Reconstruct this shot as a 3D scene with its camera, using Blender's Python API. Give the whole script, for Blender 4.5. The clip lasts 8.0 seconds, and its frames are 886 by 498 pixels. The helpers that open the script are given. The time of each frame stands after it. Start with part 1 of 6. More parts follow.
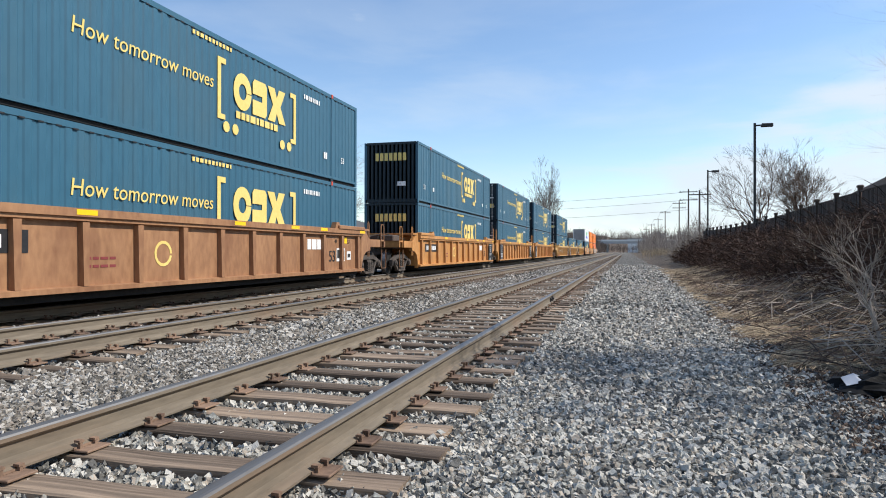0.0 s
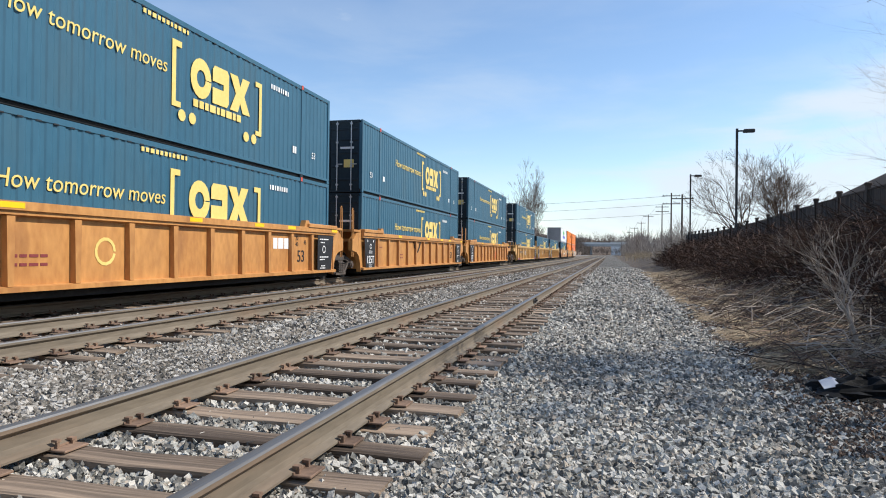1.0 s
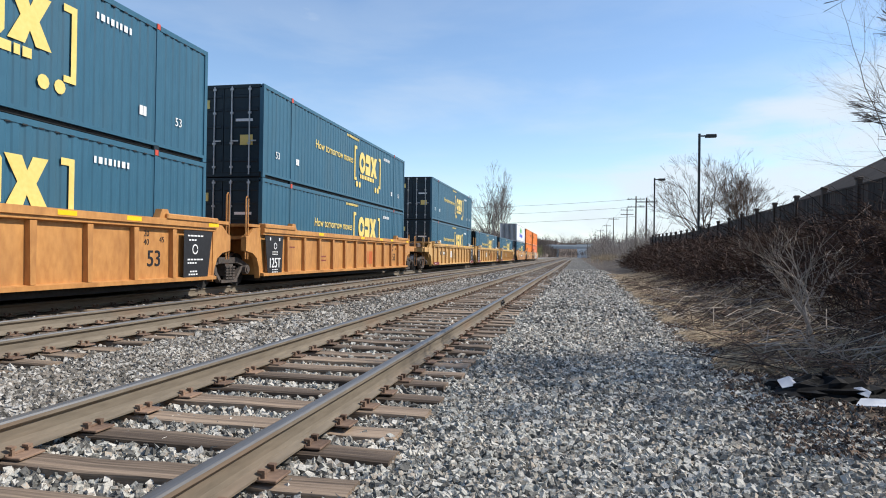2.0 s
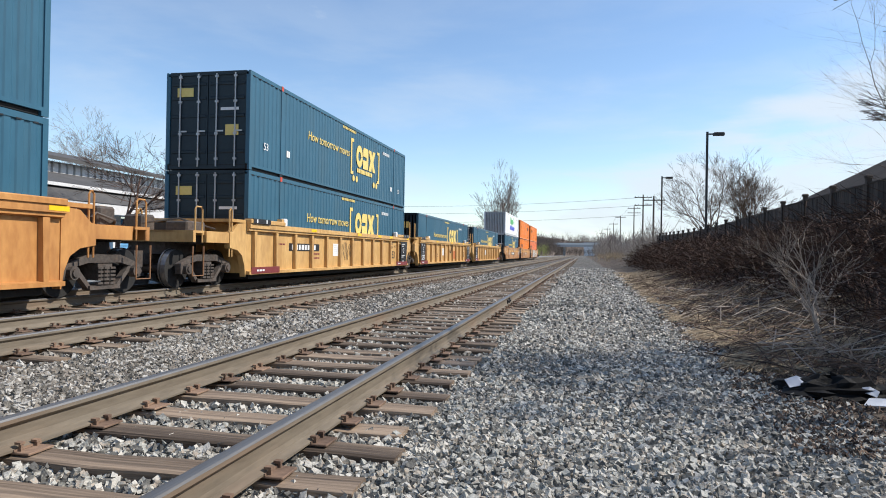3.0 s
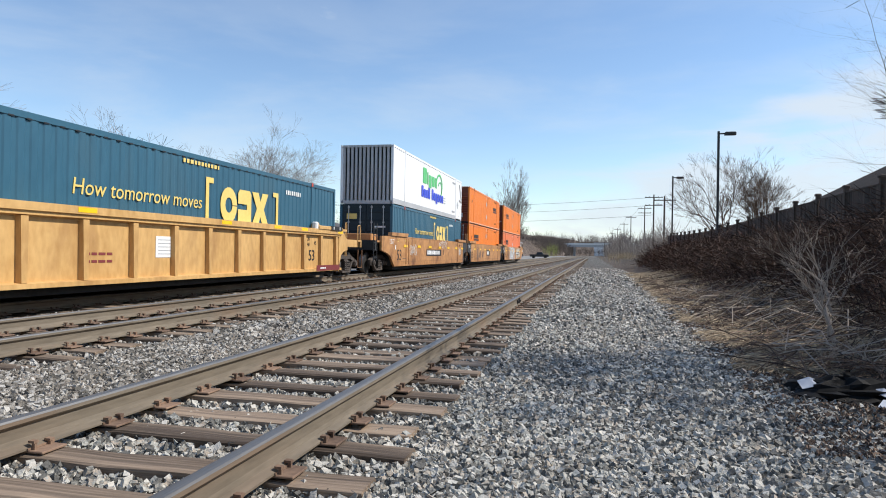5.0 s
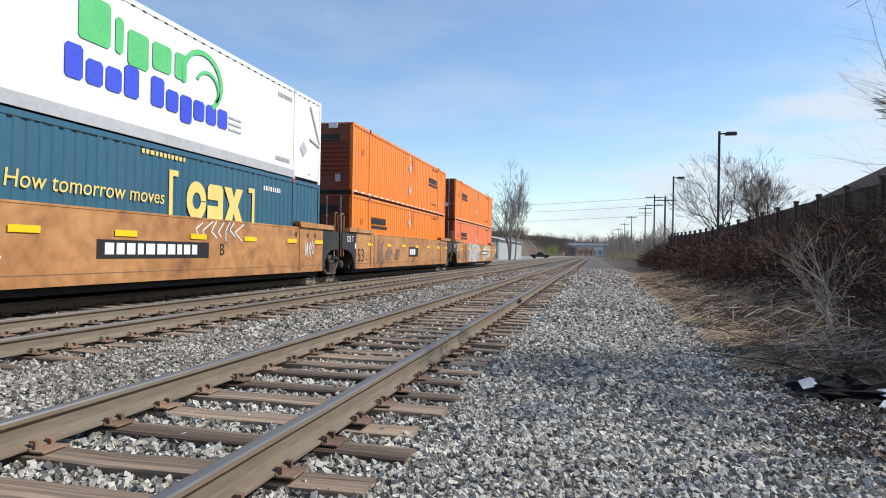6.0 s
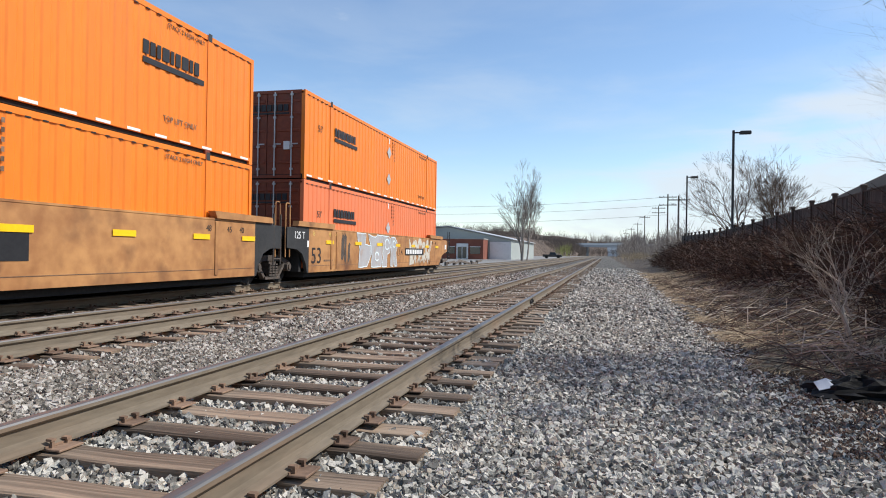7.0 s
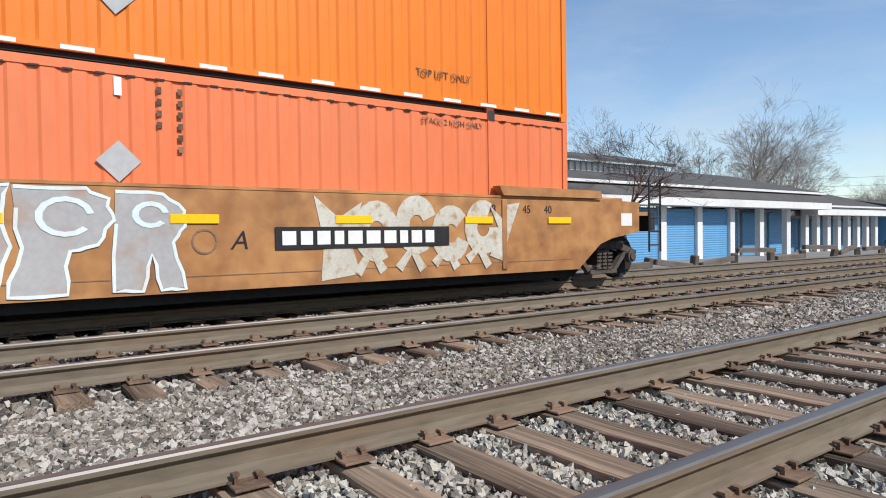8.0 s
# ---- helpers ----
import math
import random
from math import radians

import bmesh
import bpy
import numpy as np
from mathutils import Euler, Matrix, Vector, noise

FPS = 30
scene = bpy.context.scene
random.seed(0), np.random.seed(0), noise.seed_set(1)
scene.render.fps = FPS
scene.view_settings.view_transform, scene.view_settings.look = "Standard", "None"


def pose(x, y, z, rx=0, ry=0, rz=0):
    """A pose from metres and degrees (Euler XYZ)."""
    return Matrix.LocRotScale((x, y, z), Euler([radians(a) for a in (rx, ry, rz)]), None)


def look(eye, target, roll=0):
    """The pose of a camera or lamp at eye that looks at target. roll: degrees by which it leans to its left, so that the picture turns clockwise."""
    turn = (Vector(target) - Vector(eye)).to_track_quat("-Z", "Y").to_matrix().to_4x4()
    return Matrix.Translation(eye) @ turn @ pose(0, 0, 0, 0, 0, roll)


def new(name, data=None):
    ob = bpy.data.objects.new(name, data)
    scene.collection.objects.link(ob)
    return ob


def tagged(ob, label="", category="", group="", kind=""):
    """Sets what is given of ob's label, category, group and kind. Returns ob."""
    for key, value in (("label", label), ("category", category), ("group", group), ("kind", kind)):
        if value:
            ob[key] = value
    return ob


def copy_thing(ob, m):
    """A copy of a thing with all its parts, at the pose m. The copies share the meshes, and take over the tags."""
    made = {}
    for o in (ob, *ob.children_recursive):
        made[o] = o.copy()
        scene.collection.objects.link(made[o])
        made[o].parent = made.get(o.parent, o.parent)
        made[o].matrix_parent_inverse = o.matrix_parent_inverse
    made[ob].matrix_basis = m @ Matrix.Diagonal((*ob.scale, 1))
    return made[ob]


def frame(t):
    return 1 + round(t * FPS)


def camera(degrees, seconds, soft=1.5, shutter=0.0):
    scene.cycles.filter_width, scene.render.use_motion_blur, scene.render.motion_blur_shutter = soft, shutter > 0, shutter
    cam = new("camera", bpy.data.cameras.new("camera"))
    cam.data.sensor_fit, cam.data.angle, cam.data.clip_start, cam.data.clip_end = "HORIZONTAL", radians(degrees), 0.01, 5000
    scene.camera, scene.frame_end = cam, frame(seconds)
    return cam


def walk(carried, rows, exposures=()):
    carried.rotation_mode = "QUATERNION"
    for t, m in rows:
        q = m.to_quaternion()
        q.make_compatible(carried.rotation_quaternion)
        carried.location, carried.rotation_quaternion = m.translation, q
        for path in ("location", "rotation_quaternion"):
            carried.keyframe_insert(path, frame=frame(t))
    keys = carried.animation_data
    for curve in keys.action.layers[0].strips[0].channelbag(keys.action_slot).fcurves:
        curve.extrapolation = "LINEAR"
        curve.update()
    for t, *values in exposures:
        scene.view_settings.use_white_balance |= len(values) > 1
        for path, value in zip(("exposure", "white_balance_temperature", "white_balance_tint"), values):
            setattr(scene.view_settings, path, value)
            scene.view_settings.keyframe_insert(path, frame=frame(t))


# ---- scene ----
cam = camera(67.86, 8.0, soft=1.0)
EYE = 1.167


def aim(yaw, pitch, roll):
    """The camera stands still and turns."""
    return pose(0, 0, EYE, 90 + pitch, -roll, yaw)


walk(cam, [(0.0, aim(15.57, 0.15, 0.11)), (0.5, aim(15.31, 0.33, 0.47)), (1.0, aim(14.21, 0.25, 0.70)), (1.5, aim(11.26, 0.52, 0.77)),
           (3.0, aim(11.97, 0.26, 0.99)), (3.5, aim(12.02, 0.25, 0.99)), (4.0, aim(12.09, 0.24, 1.0)), (4.5, aim(12.71, 0.25, 0.99)),
           (6.0, aim(12.87, 0.28, 0.98)), (6.5, aim(12.92, 0.24, 0.91)), (7.0, aim(13.92, 0.27, 0.94)), (7.2, aim(15.62, 0.22, 0.6)),
           (7.5, aim(25.04, -0.1, 0.2)), (7.8, aim(38.33, -0.45, -0.45)), (8.0, aim(53.65, -1.17, -0.78))],
     exposures=[(0.0, 0.28), (3.0, 0.26), (4.0, 0.18), (7.0, 0.2), (7.5, 0.17), (8.0, 0.05)])

# ---- sky and sun ----
SUN_ELEVATION, SUN_EAST = 45.0, 74.0  # height above the horizon, and degrees from the tracks' line towards +x
world = bpy.data.worlds.new("world")
scene.world = world
world.use_nodes = True
wn, wl = world.node_tree.nodes, world.node_tree.links
wn.clear()


def wnode(kind, **values):
    n = wn.new(kind)
    for key, value in values.items():
        n.inputs[key].default_value = value
    return n


sky = wn.new("ShaderNodeTexSky")
sky.sky_type, sky.sun_disc = "NISHITA", False
sky.sun_elevation, sky.sun_rotation = radians(SUN_ELEVATION), radians(SUN_EAST)
sky.air_density, sky.dust_density, sky.ozone_density = 1.0, 0.0, 3.0
coord = wn.new("ShaderNodeTexCoord")
stretch = wn.new("ShaderNodeMapping")
stretch.inputs["Scale"].default_value = (1.0, 1.0, 4.2)
stretch.inputs["Rotation"].default_value = (0.0, 0.16, 0.3)
stretch.inputs["Location"].default_value = (2.1, 1.4, 0.9)
wl.new(coord.outputs["Generated"], stretch.inputs["Vector"])
puffs = wnode("ShaderNodeTexNoise", Scale=3.2, Detail=9.0, Roughness=0.55, Distortion=0.25)
wl.new(stretch.outputs["Vector"], puffs.inputs["Vector"])


def wmath(operation, a, b):
    """One sum on the sky's values; a and b are sockets or numbers."""
    n = wn.new("ShaderNodeMath")
    n.operation = operation
    for k, v in enumerate((a, b)):
        if isinstance(v, (int, float)):
            n.inputs[k].default_value = v
        else:
            wl.new(v, n.inputs[k])
    return n.outputs["Value"]


def wrange(value, a, b, c, d):
    n = wn.new("ShaderNodeMapRange")
    n.interpolation_type = "SMOOTHSTEP"
    for key, v in (("From Min", a), ("From Max", b), ("To Min", c), ("To Max", d)):
        n.inputs[key].default_value = v
    wl.new(value, n.inputs["Value"])
    return n.outputs["Result"]


split = wn.new("ShaderNodeSeparateXYZ")
wl.new(coord.outputs["Generated"], split.inputs["Vector"])
east, height = split.outputs["X"], split.outputs["Z"]
# a cloud bank that stands higher towards the east, and thin streaks of veil elsewhere
crest = wmath("ADD", wmath("MULTIPLY", east, 0.36), 0.135)
below = wrange(wmath("SUBTRACT", crest, height), -0.07, 0.08, -0.2, 0.17)
bank_cover = wrange(wmath("ADD", puffs.outputs["Fac"], below), 0.44, 0.70, 0.0, 0.85)
veil = wrange(puffs.outputs["Fac"], 0.40, 0.72, 0.0, 0.42)
haze = wrange(height, 0.0, 0.16, 0.03, 0.0)
amount = wmath("MAXIMUM", bank_cover, wmath("ADD", wmath("MULTIPLY", veil, wrange(height, 0.08, 0.45, 1.0, 0.12)), haze))
cloud = wn.new("ShaderNodeMix")
cloud.data_type = "RGBA"
cloud.inputs["B"].default_value = (4.4, 4.85, 5.3, 1)
wl.new(amount, cloud.inputs["Factor"])
wl.new(sky.outputs["Color"], cloud.inputs["A"])
back = wnode("ShaderNodeBackground", Strength=0.15)
wl.new(cloud.outputs["Result"], back.inputs["Color"])
wl.new(back.outputs["Background"], wn.new("ShaderNodeOutputWorld").inputs["Surface"])

sun = new("sun", bpy.data.lights.new("sun", "SUN"))
sun.data.energy, sun.data.angle, sun.data.color = 4.6, radians(0.55), (1.0, 0.95, 0.88)
a, e = radians(SUN_EAST), radians(SUN_ELEVATION)
sun.matrix_world = look((40 * math.sin(a) * math.cos(e), 40 * math.cos(a) * math.cos(e), 40 * math.sin(e)), (0, 0, 0))

# ---- materials ----
MATERIALS = {}


def surface(name, dark, light, rough=0.7, grain=8.0, coarse=0.6, bump=0.3, metal=0.0, island=0.0, per_object=0.0,
            stain=None, stain_amount=0.35, stretch_to=(1, 1, 1), bump_depth=0.01, specular=0.4, low_high=(0.3, 0.7)):
    """Two scales of noise between two colours, an optional stain colour, and fine relief."""
    m = bpy.data.materials.new(name)
    m.use_nodes = True
    n, l = m.node_tree.nodes, m.node_tree.links
    shader = n["Principled BSDF"]
    shader.inputs["Roughness"].default_value, shader.inputs["Metallic"].default_value = rough, metal
    shader.inputs["Specular IOR Level"].default_value = specular
    where, size = n.new("ShaderNodeTexCoord"), n.new("ShaderNodeMapping")
    size.inputs["Scale"].default_value = stretch_to
    l.new(where.outputs["Object"], size.inputs["Vector"])
    fine, wide = n.new("ShaderNodeTexNoise"), n.new("ShaderNodeTexNoise")
    for node, scale, detail in ((fine, grain, 8.0), (wide, coarse, 4.0)):
        node.inputs["Scale"].default_value, node.inputs["Detail"].default_value = scale, detail
        l.new(size.outputs["Vector"], node.inputs["Vector"])
    add = n.new("ShaderNodeMath")
    add.operation = "MULTIPLY_ADD"
    add.inputs[1].default_value = 0.5
    half = n.new("ShaderNodeMath")
    half.operation = "MULTIPLY"
    half.inputs[1].default_value = 0.5
    l.new(wide.outputs["Fac"], half.inputs[0])
    l.new(fine.outputs["Fac"], add.inputs[0])
    l.new(half.outputs["Value"], add.inputs[2])
    value = add.outputs["Value"]
    for source, weight in (("island", island), ("object", per_object)):
        if weight:
            node = n.new("ShaderNodeNewGeometry" if source == "island" else "ShaderNodeObjectInfo")
            shift = n.new("ShaderNodeMath")
            shift.operation = "MULTIPLY_ADD"
            shift.inputs[1].default_value = weight
            centre = n.new("ShaderNodeMath")
            centre.operation = "SUBTRACT"
            centre.inputs[1].default_value = 0.5
            l.new(node.outputs["Random Per Island" if source == "island" else "Random"], centre.inputs[0])
            l.new(centre.outputs["Value"], shift.inputs[0])
            l.new(value, shift.inputs[2])
            value = shift.outputs["Value"]
    ramp = n.new("ShaderNodeValToRGB")
    ramp.color_ramp.elements[0].position, ramp.color_ramp.elements[0].color = low_high[0], (*dark, 1)
    ramp.color_ramp.elements[1].position, ramp.color_ramp.elements[1].color = low_high[1], (*light, 1)
    l.new(value, ramp.inputs["Fac"])
    colour = ramp.outputs["Color"]
    if stain:
        blot, mask, mix = n.new("ShaderNodeTexNoise"), n.new("ShaderNodeMapRange"), n.new("ShaderNodeMix")
        blot.inputs["Scale"].default_value, blot.inputs["Detail"].default_value = coarse * 2.7, 6.0
        l.new(size.outputs["Vector"], blot.inputs["Vector"])
        mask.inputs["From Min"].default_value, mask.inputs["From Max"].default_value = 0.52, 0.72
        mask.inputs["To Max"].default_value = stain_amount
        l.new(blot.outputs["Fac"], mask.inputs["Value"])
        mix.data_type = "RGBA"
        mix.inputs["B"].default_value = (*stain, 1)
        l.new(mask.outputs["Result"], mix.inputs["Factor"])
        l.new(colour, mix.inputs["A"])
        colour = mix.outputs["Result"]
    l.new(colour, shader.inputs["Base Color"])
    if bump:
        relief = n.new("ShaderNodeBump")
        relief.inputs["Strength"].default_value, relief.inputs["Distance"].default_value = bump, bump_depth
        l.new(fine.outputs["Fac"], relief.inputs["Height"])
        l.new(relief.outputs["Normal"], shader.inputs["Normal"])
    MATERIALS[name] = m
    return m


def gravel_bed(name, scale, shades, stain):
    """Packed crushed stone: every cell of the pattern is a stone with its own grey, dark and low at its rim."""
    m = surface(name, shades[0], shades[-1], 0.92, 55, 0.35, 0.0)
    n, l = m.node_tree.nodes, m.node_tree.links
    ramp = next(k for k in n if k.bl_idname == "ShaderNodeValToRGB")
    for i, colour in enumerate(shades[1:-1]):
        ramp.color_ramp.elements.new(0.3 + 0.4 * (i + 1) / (len(shades) - 1)).color = (*colour, 1)
    where = next(k for k in n if k.bl_idname == "ShaderNodeTexCoord")
    cell, pick, spread, relief = n.new("ShaderNodeTexVoronoi"), n.new("ShaderNodeSeparateColor"), n.new("ShaderNodeMapRange"), n.new("ShaderNodeBump")
    cell.inputs["Scale"].default_value = scale
    l.new(where.outputs["Object"], cell.inputs["Vector"])
    l.new(cell.outputs["Color"], pick.inputs["Color"])
    spread.inputs["To Min"].default_value, spread.inputs["To Max"].default_value = 0.25, 0.75
    l.new(pick.outputs["Red"], spread.inputs["Value"])
    l.new(spread.outputs["Result"], ramp.inputs["Fac"])
    blot, mask, mix = n.new("ShaderNodeTexNoise"), n.new("ShaderNodeMapRange"), n.new("ShaderNodeMix")
    blot.inputs["Scale"].default_value, blot.inputs["Detail"].default_value = 0.9, 5.0
    l.new(where.outputs["Object"], blot.inputs["Vector"])
    mask.inputs["From Min"].default_value, mask.inputs["From Max"].default_value, mask.inputs["To Max"].default_value = 0.5, 0.7, 0.6
    l.new(blot.outputs["Fac"], mask.inputs["Value"])
    mix.data_type = "RGBA"
    mix.inputs["B"].default_value = (*stain, 1)
    l.new(mask.outputs["Result"], mix.inputs["Factor"])
    l.new(ramp.outputs["Color"], mix.inputs["A"])
    l.new(mix.outputs["Result"], n["Principled BSDF"].inputs["Base Color"])
    relief.invert = True
    relief.inputs["Strength"].default_value, relief.inputs["Distance"].default_value = 1.0, 0.05
    l.new(cell.outputs["Distance"], relief.inputs["Height"])
    l.new(relief.outputs["Normal"], n["Principled BSDF"].inputs["Normal"])
    return m


BLUE_GREY = ((0.115, 0.11, 0.098), (0.245, 0.24, 0.212), (0.40, 0.325, 0.25), (0.318, 0.315, 0.28), (0.40, 0.392, 0.348), (0.52, 0.49, 0.43))
TAN_GREY = ((0.10, 0.092, 0.078), (0.19, 0.172, 0.147), (0.26, 0.213, 0.167), (0.25, 0.235, 0.205), (0.29, 0.265, 0.23), (0.46, 0.435, 0.39))
# the bed repeats the stone colours darkened, painting in shade between the stones
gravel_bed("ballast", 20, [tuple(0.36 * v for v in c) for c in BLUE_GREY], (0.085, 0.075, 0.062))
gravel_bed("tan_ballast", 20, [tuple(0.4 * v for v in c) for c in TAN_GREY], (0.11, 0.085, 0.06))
for name, shades in (("stone", BLUE_GREY), ("tan_stone", TAN_GREY)):
    surface(name, shades[0], shades[-1], 0.9, 55, 0.35, 0.9, island=0.68, stain=(0.27, 0.225, 0.175), stain_amount=0.4)
    for i, colour in enumerate(shades[1:-1]):
        ramp = next(n for n in MATERIALS[name].node_tree.nodes if n.bl_idname == "ShaderNodeValToRGB").color_ramp
        ramp.elements.new(0.38 + 0.08 * i).color = (*colour, 1)
surface("tie_wood", (0.075, 0.053, 0.037), (0.34, 0.25, 0.175), 0.85, 11, 0.9, 1.0, per_object=0.2, low_high=(0.36, 0.64), stain=(0.045, 0.034, 0.026), stain_amount=0.75, stretch_to=(0.16, 5, 5))
surface("rail_side", (0.10, 0.081, 0.058), (0.225, 0.186, 0.136), 0.7, 26, 1.2, 0.3, stain=(0.20, 0.11, 0.06), stain_amount=0.4, stretch_to=(1, 0.15, 1))
surface("rail_top", (0.12, 0.115, 0.11), (0.21, 0.205, 0.20), 0.50, 40, 2.0, 0.05, metal=0.6, stretch_to=(6, 0.1, 1))
surface("rust", (0.10, 0.062, 0.042), (0.28, 0.18, 0.12), 0.85, 24, 2.0, 0.4, per_object=0.3)
surface("soil", (0.022, 0.017, 0.013), (0.115, 0.086, 0.06), 0.95, 22, 0.5, 1.0, stain=(0.16, 0.12, 0.075), stain_amount=0.6, bump_depth=0.05)
surface("yard", (0.16, 0.155, 0.145), (0.30, 0.29, 0.27), 0.9, 14, 0.12, 0.5, stain=(0.12, 0.11, 0.10))
surface("straw", (0.17, 0.12, 0.075), (0.52, 0.41, 0.27), 0.9, 20, 2.0, 0.2, island=0.6)
surface("bramble", (0.026, 0.016, 0.012), (0.145, 0.085, 0.06), 0.9, 20, 1.0, 0.0, island=0.6)
surface("twig", (0.042, 0.029, 0.022), (0.145, 0.105, 0.08), 0.85, 20, 1.0, 0.3, island=0.5)
surface("brown_twig", (0.045, 0.028, 0.02), (0.19, 0.125, 0.085), 0.85, 20, 1.0, 0.2, island=0.6)
surface("pale_twig", (0.27, 0.215, 0.165), (0.50, 0.42, 0.335), 0.8, 20, 1.0, 0.3)
surface("far_wood", (0.075, 0.058, 0.048), (0.22, 0.175, 0.145), 0.95, 3, 0.4, 0.0, island=0.6)
surface("hillside", (0.075, 0.058, 0.048), (0.20, 0.155, 0.125), 1.0, 0.6, 0.05, 1.0, bump_depth=3.0)
surface("pale_wood", (0.17, 0.14, 0.12), (0.34, 0.295, 0.255), 0.95, 3, 0.4, 0.0, island=0.6)
surface("spray_pale", (0.46, 0.42, 0.34), (0.66, 0.65, 0.58), 0.6, 30, 2.5, 0.0, stain=(0.40, 0.23, 0.11), stain_amount=1.0)
surface("spring_twig", (0.16, 0.17, 0.05), (0.34, 0.34, 0.12), 0.9, 3, 0.4, 0.0, island=0.5)
surface("fence_wood", (0.03, 0.023, 0.018), (0.095, 0.073, 0.058), 0.85, 14, 0.8, 0.6, per_object=0.3, stretch_to=(3, 3, 0.3))
surface("pole_wood", (0.07, 0.055, 0.045), (0.17, 0.14, 0.115), 0.9, 12, 0.8, 0.4)
surface("dark_metal", (0.018, 0.018, 0.019), (0.045, 0.044, 0.043), 0.55, 14, 1.2, 0.2)
surface("truck_metal", (0.035, 0.028, 0.024), (0.12, 0.10, 0.085), 0.75, 16, 2.0, 0.4, stain=(0.13, 0.075, 0.045))
surface("wheel_tread", (0.22, 0.2, 0.19), (0.38, 0.36, 0.34), 0.4, 16, 2.0, 0.2, metal=0.7)
surface("under_black", (0.008, 0.008, 0.008), (0.03, 0.028, 0.026), 0.8, 14, 1.2, 0.3)
surface("car_yellow", (0.50, 0.285, 0.098), (0.66, 0.41, 0.16), 0.5, 9, 0.5, 0.15, low_high=(0.38, 0.62), stain=(0.25, 0.115, 0.045), stain_amount=0.5, stretch_to=(1, 1, 0.45))
surface("car_orange", (0.42, 0.185, 0.055), (0.58, 0.285, 0.09), 0.5, 9, 0.5, 0.15, low_high=(0.38, 0.62), stain=(0.22, 0.09, 0.035), stain_amount=0.55, stretch_to=(1, 1, 0.45))
surface("car_rust", (0.24, 0.115, 0.055), (0.37, 0.195, 0.095), 0.6, 9, 0.5, 0.2, low_high=(0.38, 0.62), stain=(0.15, 0.06, 0.03), stain_amount=0.55, stretch_to=(1, 1, 0.45))
surface("car_brown", (0.31, 0.135, 0.05), (0.52, 0.265, 0.10), 0.55, 3.5, 0.5, 0.12, low_high=(0.38, 0.62), stain=(0.14, 0.06, 0.03), stain_amount=0.85, stretch_to=(1, 0.8, 0.9))
surface("blue_steel", (0.025, 0.096, 0.150), (0.038, 0.126, 0.190), 0.42, 9, 0.35, 0.12, stain=(0.05, 0.105, 0.135), stain_amount=0.5, stretch_to=(1, 1, 0.3))
# container blue with shade painted in, nearly black, for end faces and castings
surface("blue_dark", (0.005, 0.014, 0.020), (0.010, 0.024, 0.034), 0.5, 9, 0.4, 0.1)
surface("orange_paint", (0.76, 0.185, 0.012), (0.84, 0.23, 0.020), 0.42, 9, 0.35, 0.1, stain=(0.62, 0.16, 0.03), stain_amount=0.35, stretch_to=(1, 1, 0.3))
surface("faded_orange", (0.72, 0.175, 0.062), (0.80, 0.22, 0.088), 0.5, 9, 0.35, 0.1, stain=(0.62, 0.19, 0.09), stain_amount=0.4, stretch_to=(1, 1, 0.3))
# the orange deepened for the shade on the container ends, plus grime
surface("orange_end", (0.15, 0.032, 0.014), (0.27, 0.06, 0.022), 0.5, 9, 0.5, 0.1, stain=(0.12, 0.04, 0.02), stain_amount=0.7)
surface("white_paint", (0.74, 0.75, 0.76), (0.84, 0.845, 0.85), 0.4, 7, 0.3, 0.05, stain=(0.62, 0.62, 0.60), stain_amount=0.3)
surface("grey_paint", (0.36, 0.37, 0.38), (0.50, 0.51, 0.52), 0.5, 9, 0.5, 0.1, stain=(0.25, 0.25, 0.25))
surface("steel_rod", (0.40, 0.40, 0.40), (0.58, 0.58, 0.57), 0.45, 20, 2.0, 0.1, metal=0.5)
surface("yellow_mark", (0.72, 0.52, 0.13), (0.82, 0.64, 0.22), 0.5, 14, 0.8, 0.0, stain=(0.6, 0.42, 0.12), stain_amount=0.3)
surface("reflector_yellow", (0.92, 0.52, 0.01), (0.98, 0.62, 0.02), 0.35, 14, 0.8, 0.0)
surface("white_mark", (0.72, 0.72, 0.70), (0.84, 0.84, 0.82), 0.5, 14, 0.8, 0.0)
surface("black_mark", (0.012, 0.012, 0.014), (0.03, 0.03, 0.032), 0.5, 14, 0.8, 0.0)
surface("red_mark", (0.45, 0.05, 0.03), (0.62, 0.09, 0.05), 0.5, 14, 0.8, 0.0)
surface("dark_red_mark", (0.15, 0.03, 0.03), (0.25, 0.05, 0.05), 0.5, 14, 0.8, 0.0)
surface("rust_mark", (0.42, 0.10, 0.03), (0.58, 0.15, 0.04), 0.5, 14, 0.8, 0.0)
surface("green_mark", (0.08, 0.45, 0.14), (0.14, 0.58, 0.22), 0.5, 14, 0.8, 0.0)
surface("blue_mark", (0.03, 0.06, 0.52), (0.06, 0.10, 0.66), 0.5, 14, 0.8, 0.0)
surface("spray_grey", (0.34, 0.34, 0.35), (0.46, 0.45, 0.45), 0.6, 14, 0.8, 0.0, stain=(0.38, 0.22, 0.12), stain_amount=0.6)
surface("spray_white", (0.58, 0.70, 0.74), (0.78, 0.86, 0.88), 0.6, 14, 0.8, 0.0, stain=(0.6, 0.5, 0.4))
surface("door_blue", (0.10, 0.29, 0.52), (0.16, 0.39, 0.64), 0.45, 9, 0.5, 0.05, stain=(0.10, 0.25, 0.42))
surface("building_white", (0.66, 0.66, 0.65), (0.80, 0.80, 0.79), 0.6, 7, 0.4, 0.05, stain=(0.50, 0.49, 0.46))
